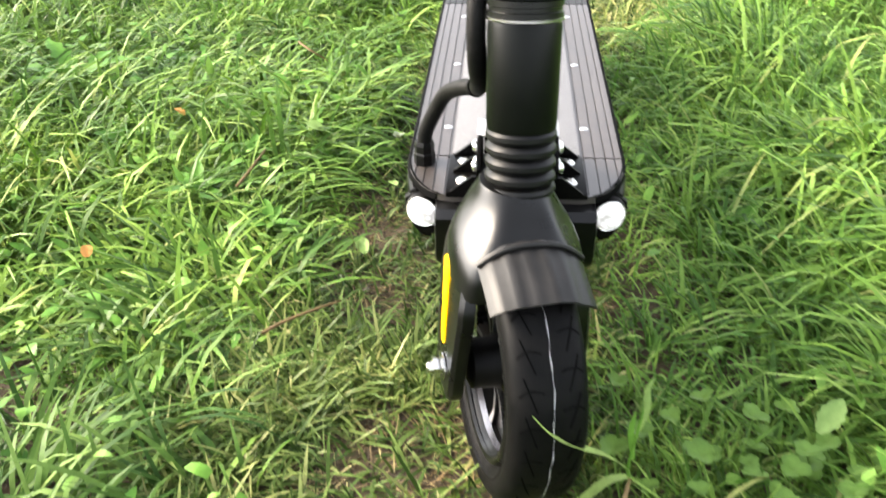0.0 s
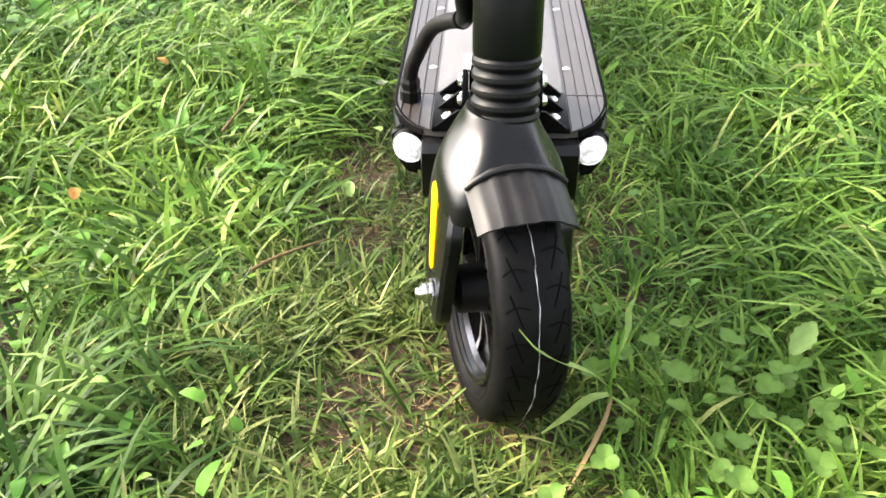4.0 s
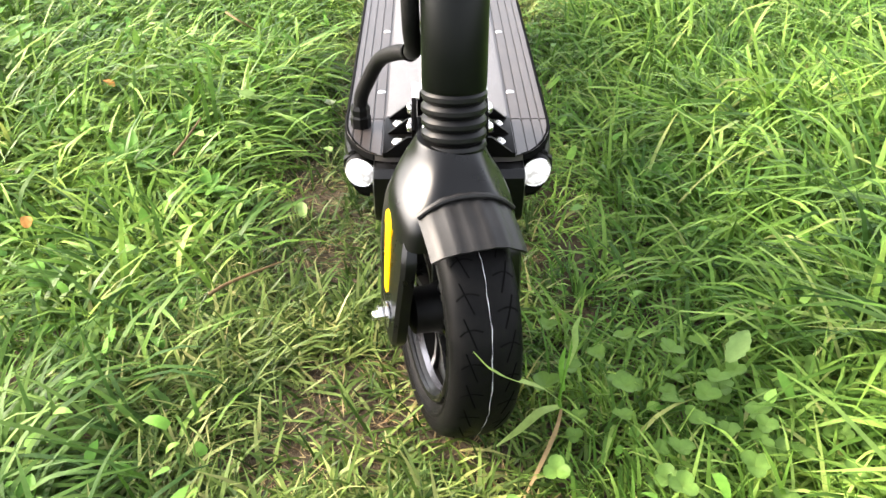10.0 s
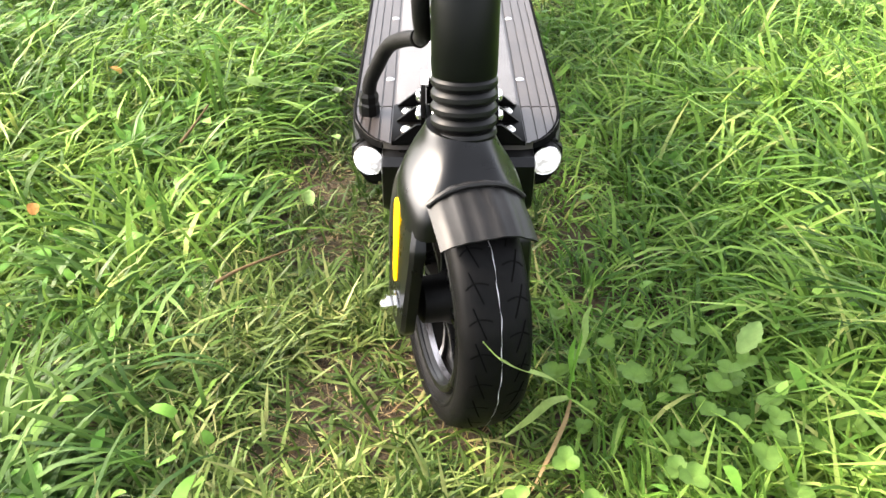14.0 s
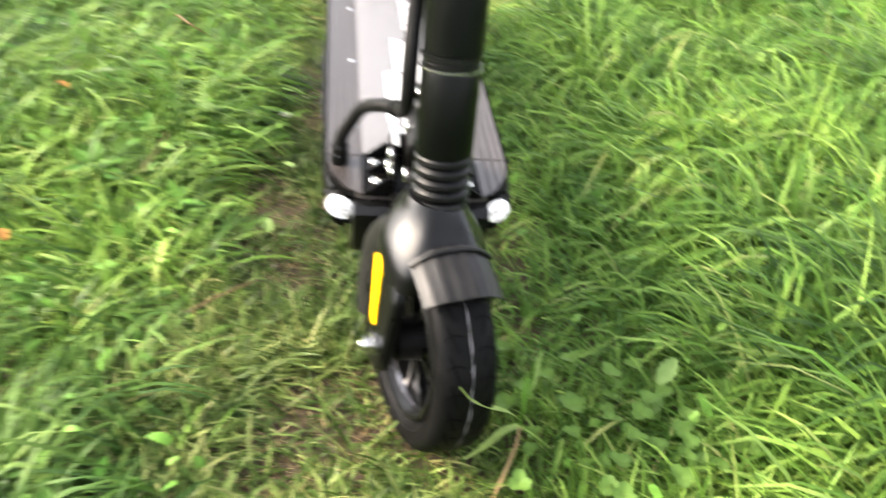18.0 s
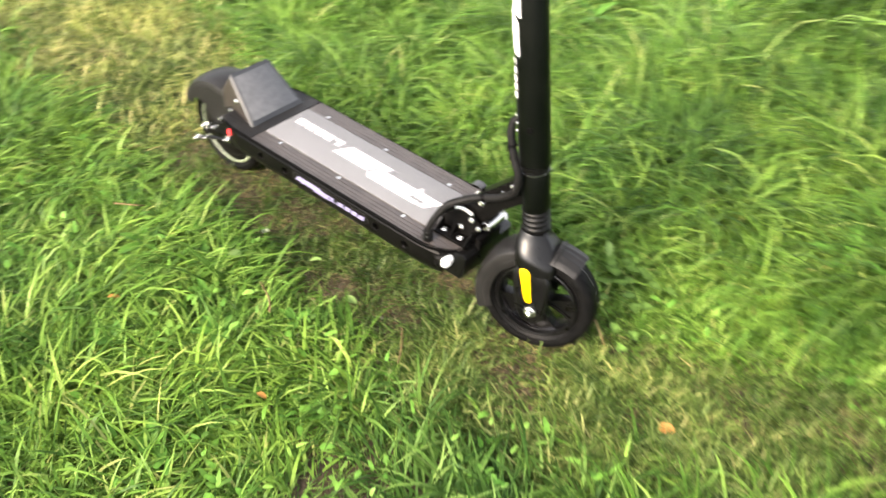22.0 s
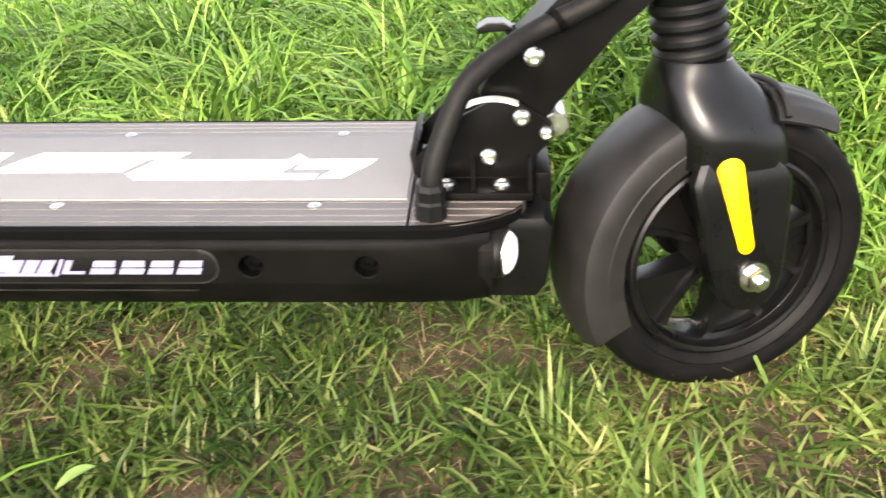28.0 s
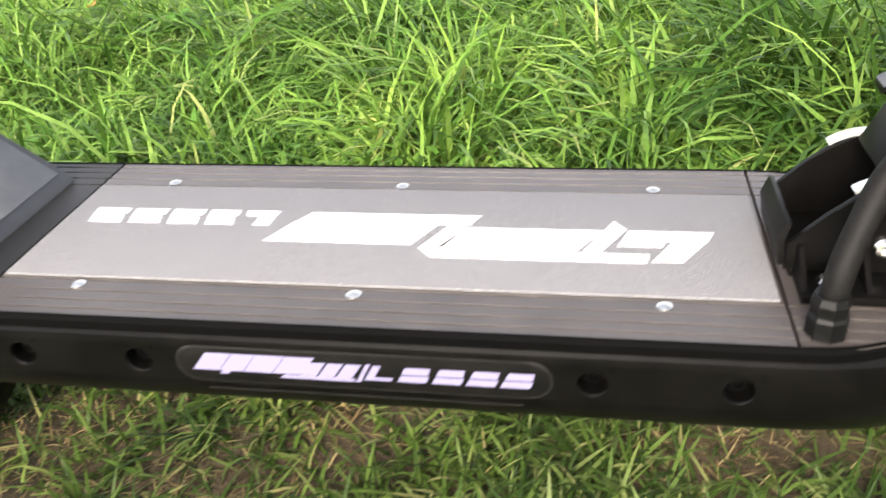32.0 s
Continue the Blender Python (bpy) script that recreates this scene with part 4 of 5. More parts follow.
part("rim", lathe([(0.0815, -0.0225), (0.0790, -0.0235), (0.0750, -0.0215), (0.0725, -0.017), (0.0715, -0.012), (0.0715, 0.012), (0.0725, 0.017), (0.0750, 0.0215), (0.0790, 0.0235), (0.0815, 0.0225)], 64, "x"), BLACK, wheel, "black cast alloy rim", m=FRONT)
for s in (-1, 1):
    part("rim_lip", lathe([(0.0716, s * 0.0120), (0.0726, s * 0.0168), (0.0718, s * 0.0172), (0.0704, s * 0.0122)], 64, "x"), POLISHED, wheel, "polished inner rim edge", m=FRONT)
for k in range(5):
    a = 2 * math.pi * k / 5 + 0.35
    sp = bmesh.new()
    for s in (-1, 1):
        rings = []
        for z, w, t, turn in ((0.016, 0.0140, 0.0026, 0.16), (0.034, 0.0115, 0.0024, 0.21), (0.056, 0.0110, 0.0024, 0.27), (0.0735, 0.0125, 0.0032, 0.33)):
            rot = Matrix.Rotation(a + s * turn, 4, 'X')
            rings.append([rot @ Vector((x, y, z)) for x, y in ((-w, -t), (-w + 0.002, -t * 1.15), (w - 0.002, -t * 1.15), (w, -t), (w, t), (w - 0.002, t * 1.15), (-w + 0.002, t * 1.15), (-w, t))])
        add(sp, loft(rings))
    web = []
    for z, half in ((0.016, 0.15), (0.034, 0.20), (0.056, 0.26), (0.0735, 0.32)):
        w = 0.0075
        web.append([Matrix.Rotation(a + q, 4, 'X') @ Vector((x, 0, z)) for x, q in ((-w, -half), (-w, 0), (-w, half), (w, half), (w, 0), (w, -half))])
    add(sp, loft(web))
    part("spoke", sp, BLACK, wheel, "double-ribbed black spoke", m=FRONT)
for s in (-1, 1):
    part("rim_flange", lathe([(0.0735, s * 0.0225), (0.0745, s * 0.0252), (0.0775, s * 0.0262), (0.0800, s * 0.0250), (0.0815, s * 0.0225)], 64, "x"), BLACK, wheel, "glossy black rim flange", m=FRONT)
    part("sidewall_ring", lathe([(0.0885, s * 0.0262), (0.0892, s * 0.0282), (0.0905, s * 0.0286), (0.0918, s * 0.0284), (0.0925, s * 0.0270)], 64, "x"), RUBBER, wheel, m=FRONT)

# rear wheel
RC = Vector((0, 0.876, 0.060))
RM = Matrix.Translation(RC)
rwheel = part("rear_wheel", lathe([(0.0, -0.034), (0.032, -0.034), (0.060, -0.030), (0.070, -0.022), (0.070, 0.022), (0.060, 0.030), (0.032, 0.034), (0, 0.034)], 40, "x"), MATTE, scooter, "rear wheel with black hub motor", m=RM)
part("tyre", tyre_mesh(0.113, 0.0285, 0.088), RUBBER, rwheel, "smooth black rear tyre", m=RM)
for s in (-1, 1):
    part("rim_stripe", lathe([(0.0895, s * 0.0195), (0.0895, s * 0.0225), (0.0855, s * 0.0240), (0.0825, s * 0.0220), (0.0825, s * 0.0185)], 56, "x"), PALE, rwheel, "pale rim stripe", m=RM)
    part("rim", lathe([(0.0825, s * 0.010), (0.0825, s * 0.021), (0.0705, s * 0.0215), (0.0705, s * 0.010)], 56, "x"), BLACK, rwheel, m=RM)
rsec = [(-0.0480, 0.100), (-0.0490, 0.118), (-0.0455, 0.1285), (-0.034, 0.1350), (-0.014, 0.1383), (0.014, 0.1383), (0.034, 0.1350), (0.0455, 0.1285), (0.0490, 0.118), (0.0480, 0.100),
        (0.0455, 0.100), (0.0465, 0.117), (0.0432, 0.1265), (0.033, 0.1328), (0.014, 0.1360), (-0.014, 0.1360), (-0.033, 0.1328), (-0.0432, 0.1265), (-0.0465, 0.117), (-0.0455, 0.100)]
rmud = part("rear_mudguard", guard(40, -66, rsec, 32, tuple(RC + Vector((0, -0.003, 0.0)))), PLASTIC, scooter, "wide black rear mudguard")
skirt = [(0.790, 0.160), (0.825, 0.170), (0.878, 0.176), (0.920, 0.164), (0.950, 0.142), (0.968, 0.118), (0.958, 0.118), (0.938, 0.130), (0.912, 0.122), (0.888, 0.094), (0.873, 0.086), (0.862, 0.087), (0.841, 0.118), (0.808, 0.128)]
for s in (-1, 1):
    part("mudguard_skirt", slab(skirt, s * 0.0480 - 0.0014, s * 0.0480 + 0.0014, "x"), PLASTIC, rmud)
    arm_r = part("swing_arm", slab([(0.755, 0.152), (0.805, 0.133), (0.845, 0.105), (0.867, 0.092), (0.900, 0.087), (0.914, 0.072), (0.904, 0.056), (0.876, 0.048), (0.830, 0.052), (0.790, 0.060), (0.760, 0.072)], s * 0.0545 - 0.0035, s * 0.0545 + 0.0035, "x", 0.001), BLACK, scooter, "black rear swing arm")
    face = (TO_LEFT if s < 0 else TO_RIGHT)
    for y, z, r in ((0.906, 0.073, 0.0085), (0.873, 0.081, 0.0060), (0.824, 0.072, 0.0085), (0.782, 0.136, 0.0050)):
        part("bolt", bolt_mesh(r, 0.006, r > 0.008), CHROME, arm_r, "zinc rear bolt", m=move(s * 0.058, y, z) @ face)
    for y, z in ((0.855, 0.110), (0.812, 0.152)):
        part("bolt", bolt_mesh(0.0050, 0.005), CHROME, rmud, "zinc mudguard bolt", m=move(s * 0.0494, y, z) @ face)
stand = part("stand_rod", tube([(-0.066, 0.824, 0.072), (-0.070, 0.855, 0.066), (-0.072, 0.890, 0.054), (-0.070, 0.926, 0.036)], 0.0042, 10, 5), BLACK, scooter, "bent black rod beside the rear wheel")
part("rod_end", bolt_mesh(0.0078, 0.007, True), CHROME, stand, "zinc rod end nut", m=move(-0.0715, 0.924, 0.037) @ TO_LEFT)
part("rod_end", bolt_mesh(0.0055, 0.006, True), CHROME, stand, m=move(-0.0720, 0.886, 0.055) @ TO_LEFT)
part("tail_light", box(-0.1035, -0.0950, 0.7560, 0.7605, 0.133, 0.150, bevel=0.0018), RED, scooter, "small glowing red tail light")
part("tail_light", box(0.0950, 0.1035, 0.7560, 0.7605, 0.133, 0.150, bevel=0.0018), RED, scooter, "small glowing red tail light")

# raised foot rest
F0, F1 = Vector((0, 0.709, 0.1675)), Vector((0, 0.797, 0.2500))
fd = (F1 - F0).normalized()
fn = Vector((0, -fd.z, fd.y))


def rest_pt(x, s, lift):
    p = F0 + (F1 - F0) * s + fn * lift
    return (x, p.y, p.z)


def quad_ring(s, w, lo, hi):
    return [rest_pt(-w, s, lo), rest_pt(-w + 0.003, s, hi), rest_pt(w - 0.003, s, hi), rest_pt(w, s, lo)]


rest = part("foot_rest", loft([quad_ring(-0.02, 0.0745, -0.0035, -0.001), quad_ring(0.02, 0.0745, -0.0035, 0.001), quad_ring(0.94, 0.0570, -0.0035, 0.001), quad_ring(1.0, 0.0530, -0.0035, -0.001)]), RESTRIM, scooter, "sloping raised rear foot rest")
part("foot_pad", loft([quad_ring(0.07, 0.0655, 0.0005, 0.0022), quad_ring(0.92, 0.0505, 0.0005, 0.0022)]), PAD, rest, "blue-grey rubber foot pad")
rows = []
for s, w, zb in ((0.0, 0.0735, 0.160), (0.5, 0.064, 0.158), (1.0, 0.0535, 0.170)):
    p = F0 + (F1 - F0) * s
    rows.append([(-w, p.y, p.z - 0.004), (w, p.y, p.z - 0.004), (w, p.y + 0.001, min(zb, p.z - 0.006)), (-w, p.y + 0.001, min(zb, p.z - 0.006))])
rows.append([(-0.050, 0.835, 0.196), (0.050, 0.835, 0.196), (0.050, 0.835, 0.150), (-0.050, 0.835, 0.150)])
part("rest_body", loft(rows), RESTSIDE, rest, "brown side of the foot rest")
for s in (-1, 1):
    face = (TO_LEFT if s < 0 else TO_RIGHT)
    part("bolt", bolt_mesh(0.0065, 0.005), CHROME, rest, "zinc side bolt", m=move(s * 0.0590, 0.775, 0.195) @ face)
part("rear_support", box(-0.052, 0.052, 0.76, 0.80, 0.10, 0.16, bevel=0.004), MATTE, scooter)

# ---- meadow ----
rng = np.random.default_rng(7)


def blade_mesh(name, root, way, length, width, rise, bend, material, twist=None, segs=4):
    """Curved, tapered grass blades: one ribbon each, in one mesh."""
    n = len(root)
    twist = rng.normal(0, 0.5, n) if twist is None else twist
    side = np.stack([-np.sin(way), np.cos(way), np.zeros(n)], 1)
    fwd = np.stack([np.cos(way), np.sin(way), np.zeros(n)], 1)
    up = np.array([0, 0, 1.0])
    p = root.copy()
    rows = []
    shape = np.array({4: (0.75, 1.0, 0.9, 0.62, 0.0), 3: (0.8, 1.0, 0.75, 0.0), 2: (0.9, 1.0, 0.0)}[segs])
    for k in range(segs + 1):
        tw = twist * k / segs
        el = rise - bend * k / segs
        nrm = -np.sin(el)[:, None] * fwd + np.cos(el)[:, None] * up
        s = side * np.cos(tw)[:, None] + nrm * np.sin(tw)[:, None]
        h = s * (width * shape[k] * 0.5)[:, None]
        if k < segs:
            rows += [p - h, p + h]
        else:
            rows += [p]
        p = p + (np.cos(el)[:, None] * fwd + np.sin(el)[:, None] * up) * (length / segs)[:, None]
    per = 2 * segs + 1
    verts = np.stack(rows, 1).reshape(-1, 3)
    base = (np.arange(n) * per)[:, None]
    loops, sizes = [], []
    for k in range(segs - 1):
        loops.append(base + np.array([[2 * k, 2 * k + 1, 2 * k + 3, 2 * k + 2]]))
        sizes.append(4)
    loops.append(base + np.array([[2 * segs - 2, 2 * segs - 1, 2 * segs]]))
    sizes.append(3)
    flat = np.concatenate(loops, 1).ravel()
    counts = np.tile(np.array(sizes), n)
    starts = np.concatenate([[0], np.cumsum(counts)[:-1]])
    me = bpy.data.meshes.new(name)
    me.vertices.add(len(verts))
    me.vertices.foreach_set("co", verts.astype(np.float32).ravel())
    me.loops.add(len(flat))
    me.loops.foreach_set("vertex_index", flat.astype(np.int32))
    me.polygons.add(len(counts))
    me.polygons.foreach_set("loop_start", starts.astype(np.int32))
    me.polygons.foreach_set("loop_total", counts.astype(np.int32))
    me.update()
    me.validate()
    me.shade_smooth()
    me.materials.append(material)
    return new(name, me)


# tables of the trodden strip and the ground's height, read by index
GX, GY = np.linspace(-2.0, 6.0, 321), np.linspace(-3.5, 5.5, 361)
WORN = np.array([[worn(x, y) for x in GX] for y in GY])
HEIGHT = np.array([[ground_z(x, y) for x in GX] for y in GY])
LUSH = np.array([[noise.noise((x * 2.6, y * 2.6, 5.0)) for x in GX] for y in GY])
FLOWA = np.array([[noise.noise((x * 1.3, y * 1.3, 20.0)) + 0.5 * noise.noise((x * 4, y * 4, 23.0)) for x in GX] for y in GY])


BARE = np.array([[noise.noise((x * 7.0, y * 7.0, 31.0)) + 0.6 * noise.noise((x * 17, y * 17, 33.0)) for x in GX] for y in GY])


def table(tab, x, y):
    i = np.clip(np.rint((x + 2.0) / 8.0 * 320).astype(int), 0, 320)
    j = np.clip(np.rint((y + 3.5) / 9.0 * 360).astype(int), 0, 360)
    return tab[j, i]


def scatter(n, x0, x1, y0, y1):
    return rng.uniform(x0, x1, n), rng.uniform(y0, y1, n)


def clumped(n, x0, x1, y0, y1, per, spread):
    """Tufts of blades: the roots and the way that each blade leans from its tuft."""
    c = max(1, n // per)
    cx, cy = scatter(c, x0, x1, y0, y1)
    k = rng.integers(0, c, n)
    ox, oy = rng.normal(0, spread, n), rng.normal(0, spread, n)
    return cx[k] + ox, cy[k] + oy, np.arctan2(oy, ox), k


def clear_of_scooter(x, y, z_tall):
    """How tall grass may stand at a place: low under the deck and none in the wheels."""
    tall = z_tall.copy()
    under = (np.abs(x) < 0.125) & (y > 0.10) & (y < 0.80)
    tall = np.where(under, np.minimum(tall, 0.065), tall)
    near = (np.abs(x) < 0.20) & (y > 0.05) & (y < 1.0) & ~under
    tall = np.where(near, np.minimum(tall, np.maximum(0.04, 0.03 + (np.abs(x) - 0.07) * 1.0)), tall)
    front = (np.abs(x) < 0.055) & (y > -0.125) & (y < 0.10)
    tall = np.where(front, np.minimum(tall, 0.05), tall)
    rear = (np.abs(x) < 0.06) & (y > 0.78) & (y < 1.0)
    tall = np.where(rear, np.minimum(tall, 0.05), tall)
    return tall


def meadow(name, label, n, area, heights, width, per=14, spread=0.022, lean=(0.9, 0.35), bend=(1.0, 0.5), flow=0.0, flow_way=0.0, mat=None, comb=0.0, lush=0.75, segs=4):
    x, y, out, k = clumped(n, *area, per, spread)
    w = table(WORN, x, y)
    ok = rng.random(n) > w * 1.05
    x, y, out, w = x[ok], y[ok], out[ok], w[ok]
    m = len(x)
    way = flow_way + table(FLOWA, x, y) * 2.6
    tuft = rng.normal(0, 1.2, int(k.max()) + 1)[k[ok]]
    out = np.arctan2((1 - comb) * np.sin(out) + comb * np.sin(way + tuft), (1 - comb) * np.cos(out) + comb * np.cos(way + tuft))
    mixed = np.arctan2(flow * np.sin(way) + (1 - flow) * np.sin(out), flow * np.cos(way) + (1 - flow) * np.cos(out)) + rng.normal(0, 0.6 - 0.35 * comb, m)
    length = rng.uniform(*heights, m) * (0.5 + 0.95 * rng.random(int(k.max()) + 1)[k[ok]]) * (1 + lush * table(LUSH, x, y)) * (1 - 0.6 * w) * np.where(x > 0, np.clip((x - 0.02) / np.where(y > 0.15, 0.26, 0.40), 0.50, 1.0), 1.0)
    length = np.minimum(length, clear_of_scooter(x, y, length) * 1.25)
    root = np.stack([x, y, table(HEIGHT, x, y) - 0.004], 1)
    rise = np.clip(rng.normal(lean[0], lean[1], m), 0.15, 1.5)
    curl = np.clip(rng.normal(bend[0], bend[1], m), 0.0, 2.8)
    wd = rng.uniform(*width, m) * np.clip(length / 0.08, 0.5, 1.0)
    ob = blade_mesh(name, root, mixed, length, wd, rise, curl, mat or GRASS, segs=segs)
    return tagged(ob, label, "grass", kind="stuff")


# lush bank on the far flank, the flattened meadow on the near one, and the distance
meadow("side_grass", "fine green grass lying every way beside the scooter", 46000, (0.09, 0.80, -0.7, 1.6), (0.050, 0.115), (0.0028, 0.0060), per=14, spread=0.022, flow=0.0, flow_way=2.6, lean=(0.6, 0.4), bend=(1.3, 0.6), comb=0.2, lush=0.3)
meadow("tall_grass", "tall lush green meadow grass bending in tufts", 60000, (0.36, 1.45, -1.2, 2.0), (0.08, 0.20), (0.0034, 0.0074), per=60, spread=0.036, flow=0.2, flow_way=2.6, lean=(1.0, 0.35), bend=(2.1, 0.6), comb=0.45)
# deep green tufts; part of their dark tone is the stem's shadow, painted in
meadow("lush_grass", "long deep green grass tufts beyond the front wheel", 22000, (0.42, 2.2, -1.2, 0.12), (0.12, 0.24), (0.0042, 0.0084), per=90, spread=0.038, flow=0.2, flow_way=2.6, lean=(1.1, 0.3), bend=(2.0, 0.6), comb=0.45, mat=LUSHSHADED)
meadow("distant_grass", "bright green meadow grass further off", 54000, (1.35, 5.2, -2.6, 4.8), (0.12, 0.28), (0.006, 0.0125), per=80, spread=0.06, flow=0.35, flow_way=2.6, lean=(1.0, 0.35), bend=(2.1, 0.6), comb=0.5, mat=SHEENGREEN)
meadow("distant_grass", "bright green meadow grass behind the scooter", 24000, (-1.6, 1.4, 1.7, 4.2), (0.10, 0.24), (0.0045, 0.009), per=34, spread=0.045, flow=0.4, flow_way=2.6, lean=(0.9, 0.35), bend=(1.7, 0.5), comb=0.5, mat=SHEENGREEN)
meadow("flattened_grass", "soft green grass lying flat in swathes", 62000, (-1.5, -0.20, 0.10, 1.8), (0.050, 0.130), (0.0032, 0.0070), per=44, spread=0.030, flow=0.1, flow_way=-0.1, lean=(0.60, 0.30), bend=(1.5, 0.45), comb=0.75, mat=DARKERGREEN)
meadow("edge_grass", "upright green grass tufts beside the worn strip", 19000, (-1.5, -0.22, -1.25, 0.16), (0.055, 0.125), (0.0030, 0.0066), per=40, spread=0.024, flow=0.1, flow_way=-0.1, lean=(0.72, 0.3), bend=(1.6, 0.5), comb=0.55, mat=LUSHSHADED)
meadow("fine_grass", "thin short grass among the flattened swathes", 30000, (-1.2, -0.10, -0.02, 1.6), (0.035, 0.085), (0.0014, 0.0032), per=10, spread=0.02, flow=0.05, lean=(0.55, 0.4), bend=(1.2, 0.6), comb=0.2, segs=3, mat=DARKERGREEN)
meadow("fore_grass", "green grass in front of the wheel", 16500, (-0.22, 1.2, -1.1, 0.0), (0.05, 0.13), (0.0030, 0.0064), per=20, spread=0.026, flow=0.1, flow_way=0.4, lean=(0.65, 0.35), bend=(1.5, 0.5), comb=0.4, mat=DARKERGREEN)

for area, count in (((-9.0, -1.4, -6.0, 8.0), 18000), ((-1.5, 9.0, -6.0, -1.0), 12500), ((-1.6, 9.0, 4.0, 9.0), 11000), ((5.0, 9.5, -2.6, 4.9), 8500)):
    meadow("outer_grass", "rough green meadow grass all round", count, area, (0.18, 0.40), (0.012, 0.026), per=20, spread=0.14, segs=3, flow=0.4, flow_way=2.6, lean=(0.9, 0.35), bend=(1.6, 0.5), comb=0.5)


def patch(x, y):
    """1 where the strip is worn to litter and soil, 0 where short grass closes it."""
    return np.clip((table(BARE, x, y) - np.where(y < 0.12, -0.05, -0.12)) * 5.0, 0, 1) * np.clip(table(WORN, x, y) * 1.4, 0, 1)


def trodden(name, label, n, area, heights, width, mat, lean, bend, least, most, bare=0.0, per=7, spread=0.016, segs=3):
    """Blades on the strip; bare > 0 thins them where it is worn through, bare < 0 keeps them there alone."""
    x, y, out, k = clumped(n, *area, per, spread)
    p = patch(x, y)
    chance = most * (1 - bare * p if bare >= 0 else 1 + bare * (1 - p))
    ok = (table(WORN, x, y) > least) & (rng.random(n) < chance)
    x, y, out = x[ok], y[ok], out[ok]
    m = len(x)
    length = np.minimum(rng.uniform(*heights, m), clear_of_scooter(x, y, np.full(m, 0.2)) * 1.2)
    root = np.stack([x, y, table(HEIGHT, x, y) - 0.002], 1)
    ob = blade_mesh(name, root, out + rng.normal(0, 0.8, m), length, rng.uniform(*width, m), np.clip(rng.normal(*lean, m), 0.02, 1.4), np.clip(rng.normal(*bend, m), -0.1, 1.8), mat, segs=segs)
    return tagged(ob, label, "grass", kind="stuff")


trodden("short_grass", "short trampled green grass on the worn strip", 170000, (-0.62, 0.62, -0.95, 1.5), (0.016, 0.056), (0.0016, 0.0038), SHORT, (0.45, 0.35), (0.95, 0.6), 0.05, 0.95, 0.78, per=12)
trodden("sun_dried_grass", "pale yellowish short grass on the track behind the scooter", 42000, (-0.40, 0.85, 1.05, 3.0), (0.03, 0.085), (0.0028, 0.0056), DRYGREEN, (0.45, 0.35), (0.95, 0.6), 0.05, 0.95, 0.3, per=12)
trodden("dry_straw", "dry brown straw and dead blades on the soil", 46000, (-0.5, 0.75, -0.9, 2.6), (0.012, 0.050), (0.0007, 0.0017), STRAW, (0.14, 0.14), (0.15, 0.3), 0.3, 0.35, segs=2)
trodden("dry_litter", "matted brown litter on the bare patches", 110000, (-0.5, 0.55, -0.9, 1.6), (0.008, 0.030), (0.0006, 0.0016), STRAW, (0.18, 0.2), (0.25, 0.4), 0.3, 1.0, -1.0, segs=2)
meadow("clover_grass", "green blades standing among the clover", 1300, (0.05, 0.46, -0.34, 0.06), (0.06, 0.11), (0.0026, 0.0052), per=9, spread=0.02, lean=(0.9, 0.3), bend=(1.3, 0.6))
trodden("matted_grass", "pale matted grass pressed down beside the front wheel", 20000, (-0.46, 0.05, -0.65, 0.12), (0.025, 0.072), (0.0018, 0.0044), MATTED, (0.45, 0.30), (0.85, 0.5), 0.15, 0.9, 0.92)


# broad leaves of low herbs, scattered through the grass
def herbs(n, area, size, width, z, mat, label):
    x, y = scatter(n, *area)
    ok = (table(WORN, x, y) < 0.55) & (rng.random(n) < 0.35 + 0.9 * np.clip(table(LUSH, x * 1.7, y) + 0.2, 0, 1))
    ok &= ~((np.abs(x) < 0.16) & (y > 0.0) & (y < 1.05))
    x, y = x[ok], y[ok]
    m = len(x)
    root = np.stack([x, y, table(HEIGHT, x, y) + rng.uniform(*z, m)], 1)
    ob = blade_mesh("herb_leaves", root, rng.uniform(0, 6.28, m), rng.uniform(*size, m), rng.uniform(*width, m), rng.normal(0.5, 0.35, m), rng.normal(0.7, 0.4, m), mat, twist=rng.normal(0, 0.35, m))
    return tagged(ob, label, "herb leaves", kind="stuff")


herbs(3200, (-1.4, -0.2, -0.6, 1.8), (0.012, 0.032), (0.006, 0.013), (0.01, 0.05), WEED, "small broad green herb leaves among flattened grass")
herbs(2600, (0.12, 1.6, -1.0, 2.0), (0.012, 0.030), (0.005, 0.012), (0.01, 0.06), WEED, "small broad green herb leaves among tall grass")
herbs(700, (1.5, 4.5, -2.2, 4.2), (0.03, 0.07), (0.014, 0.028), (0.08, 0.18), WEED, "broad green herb leaves in the distant meadow")


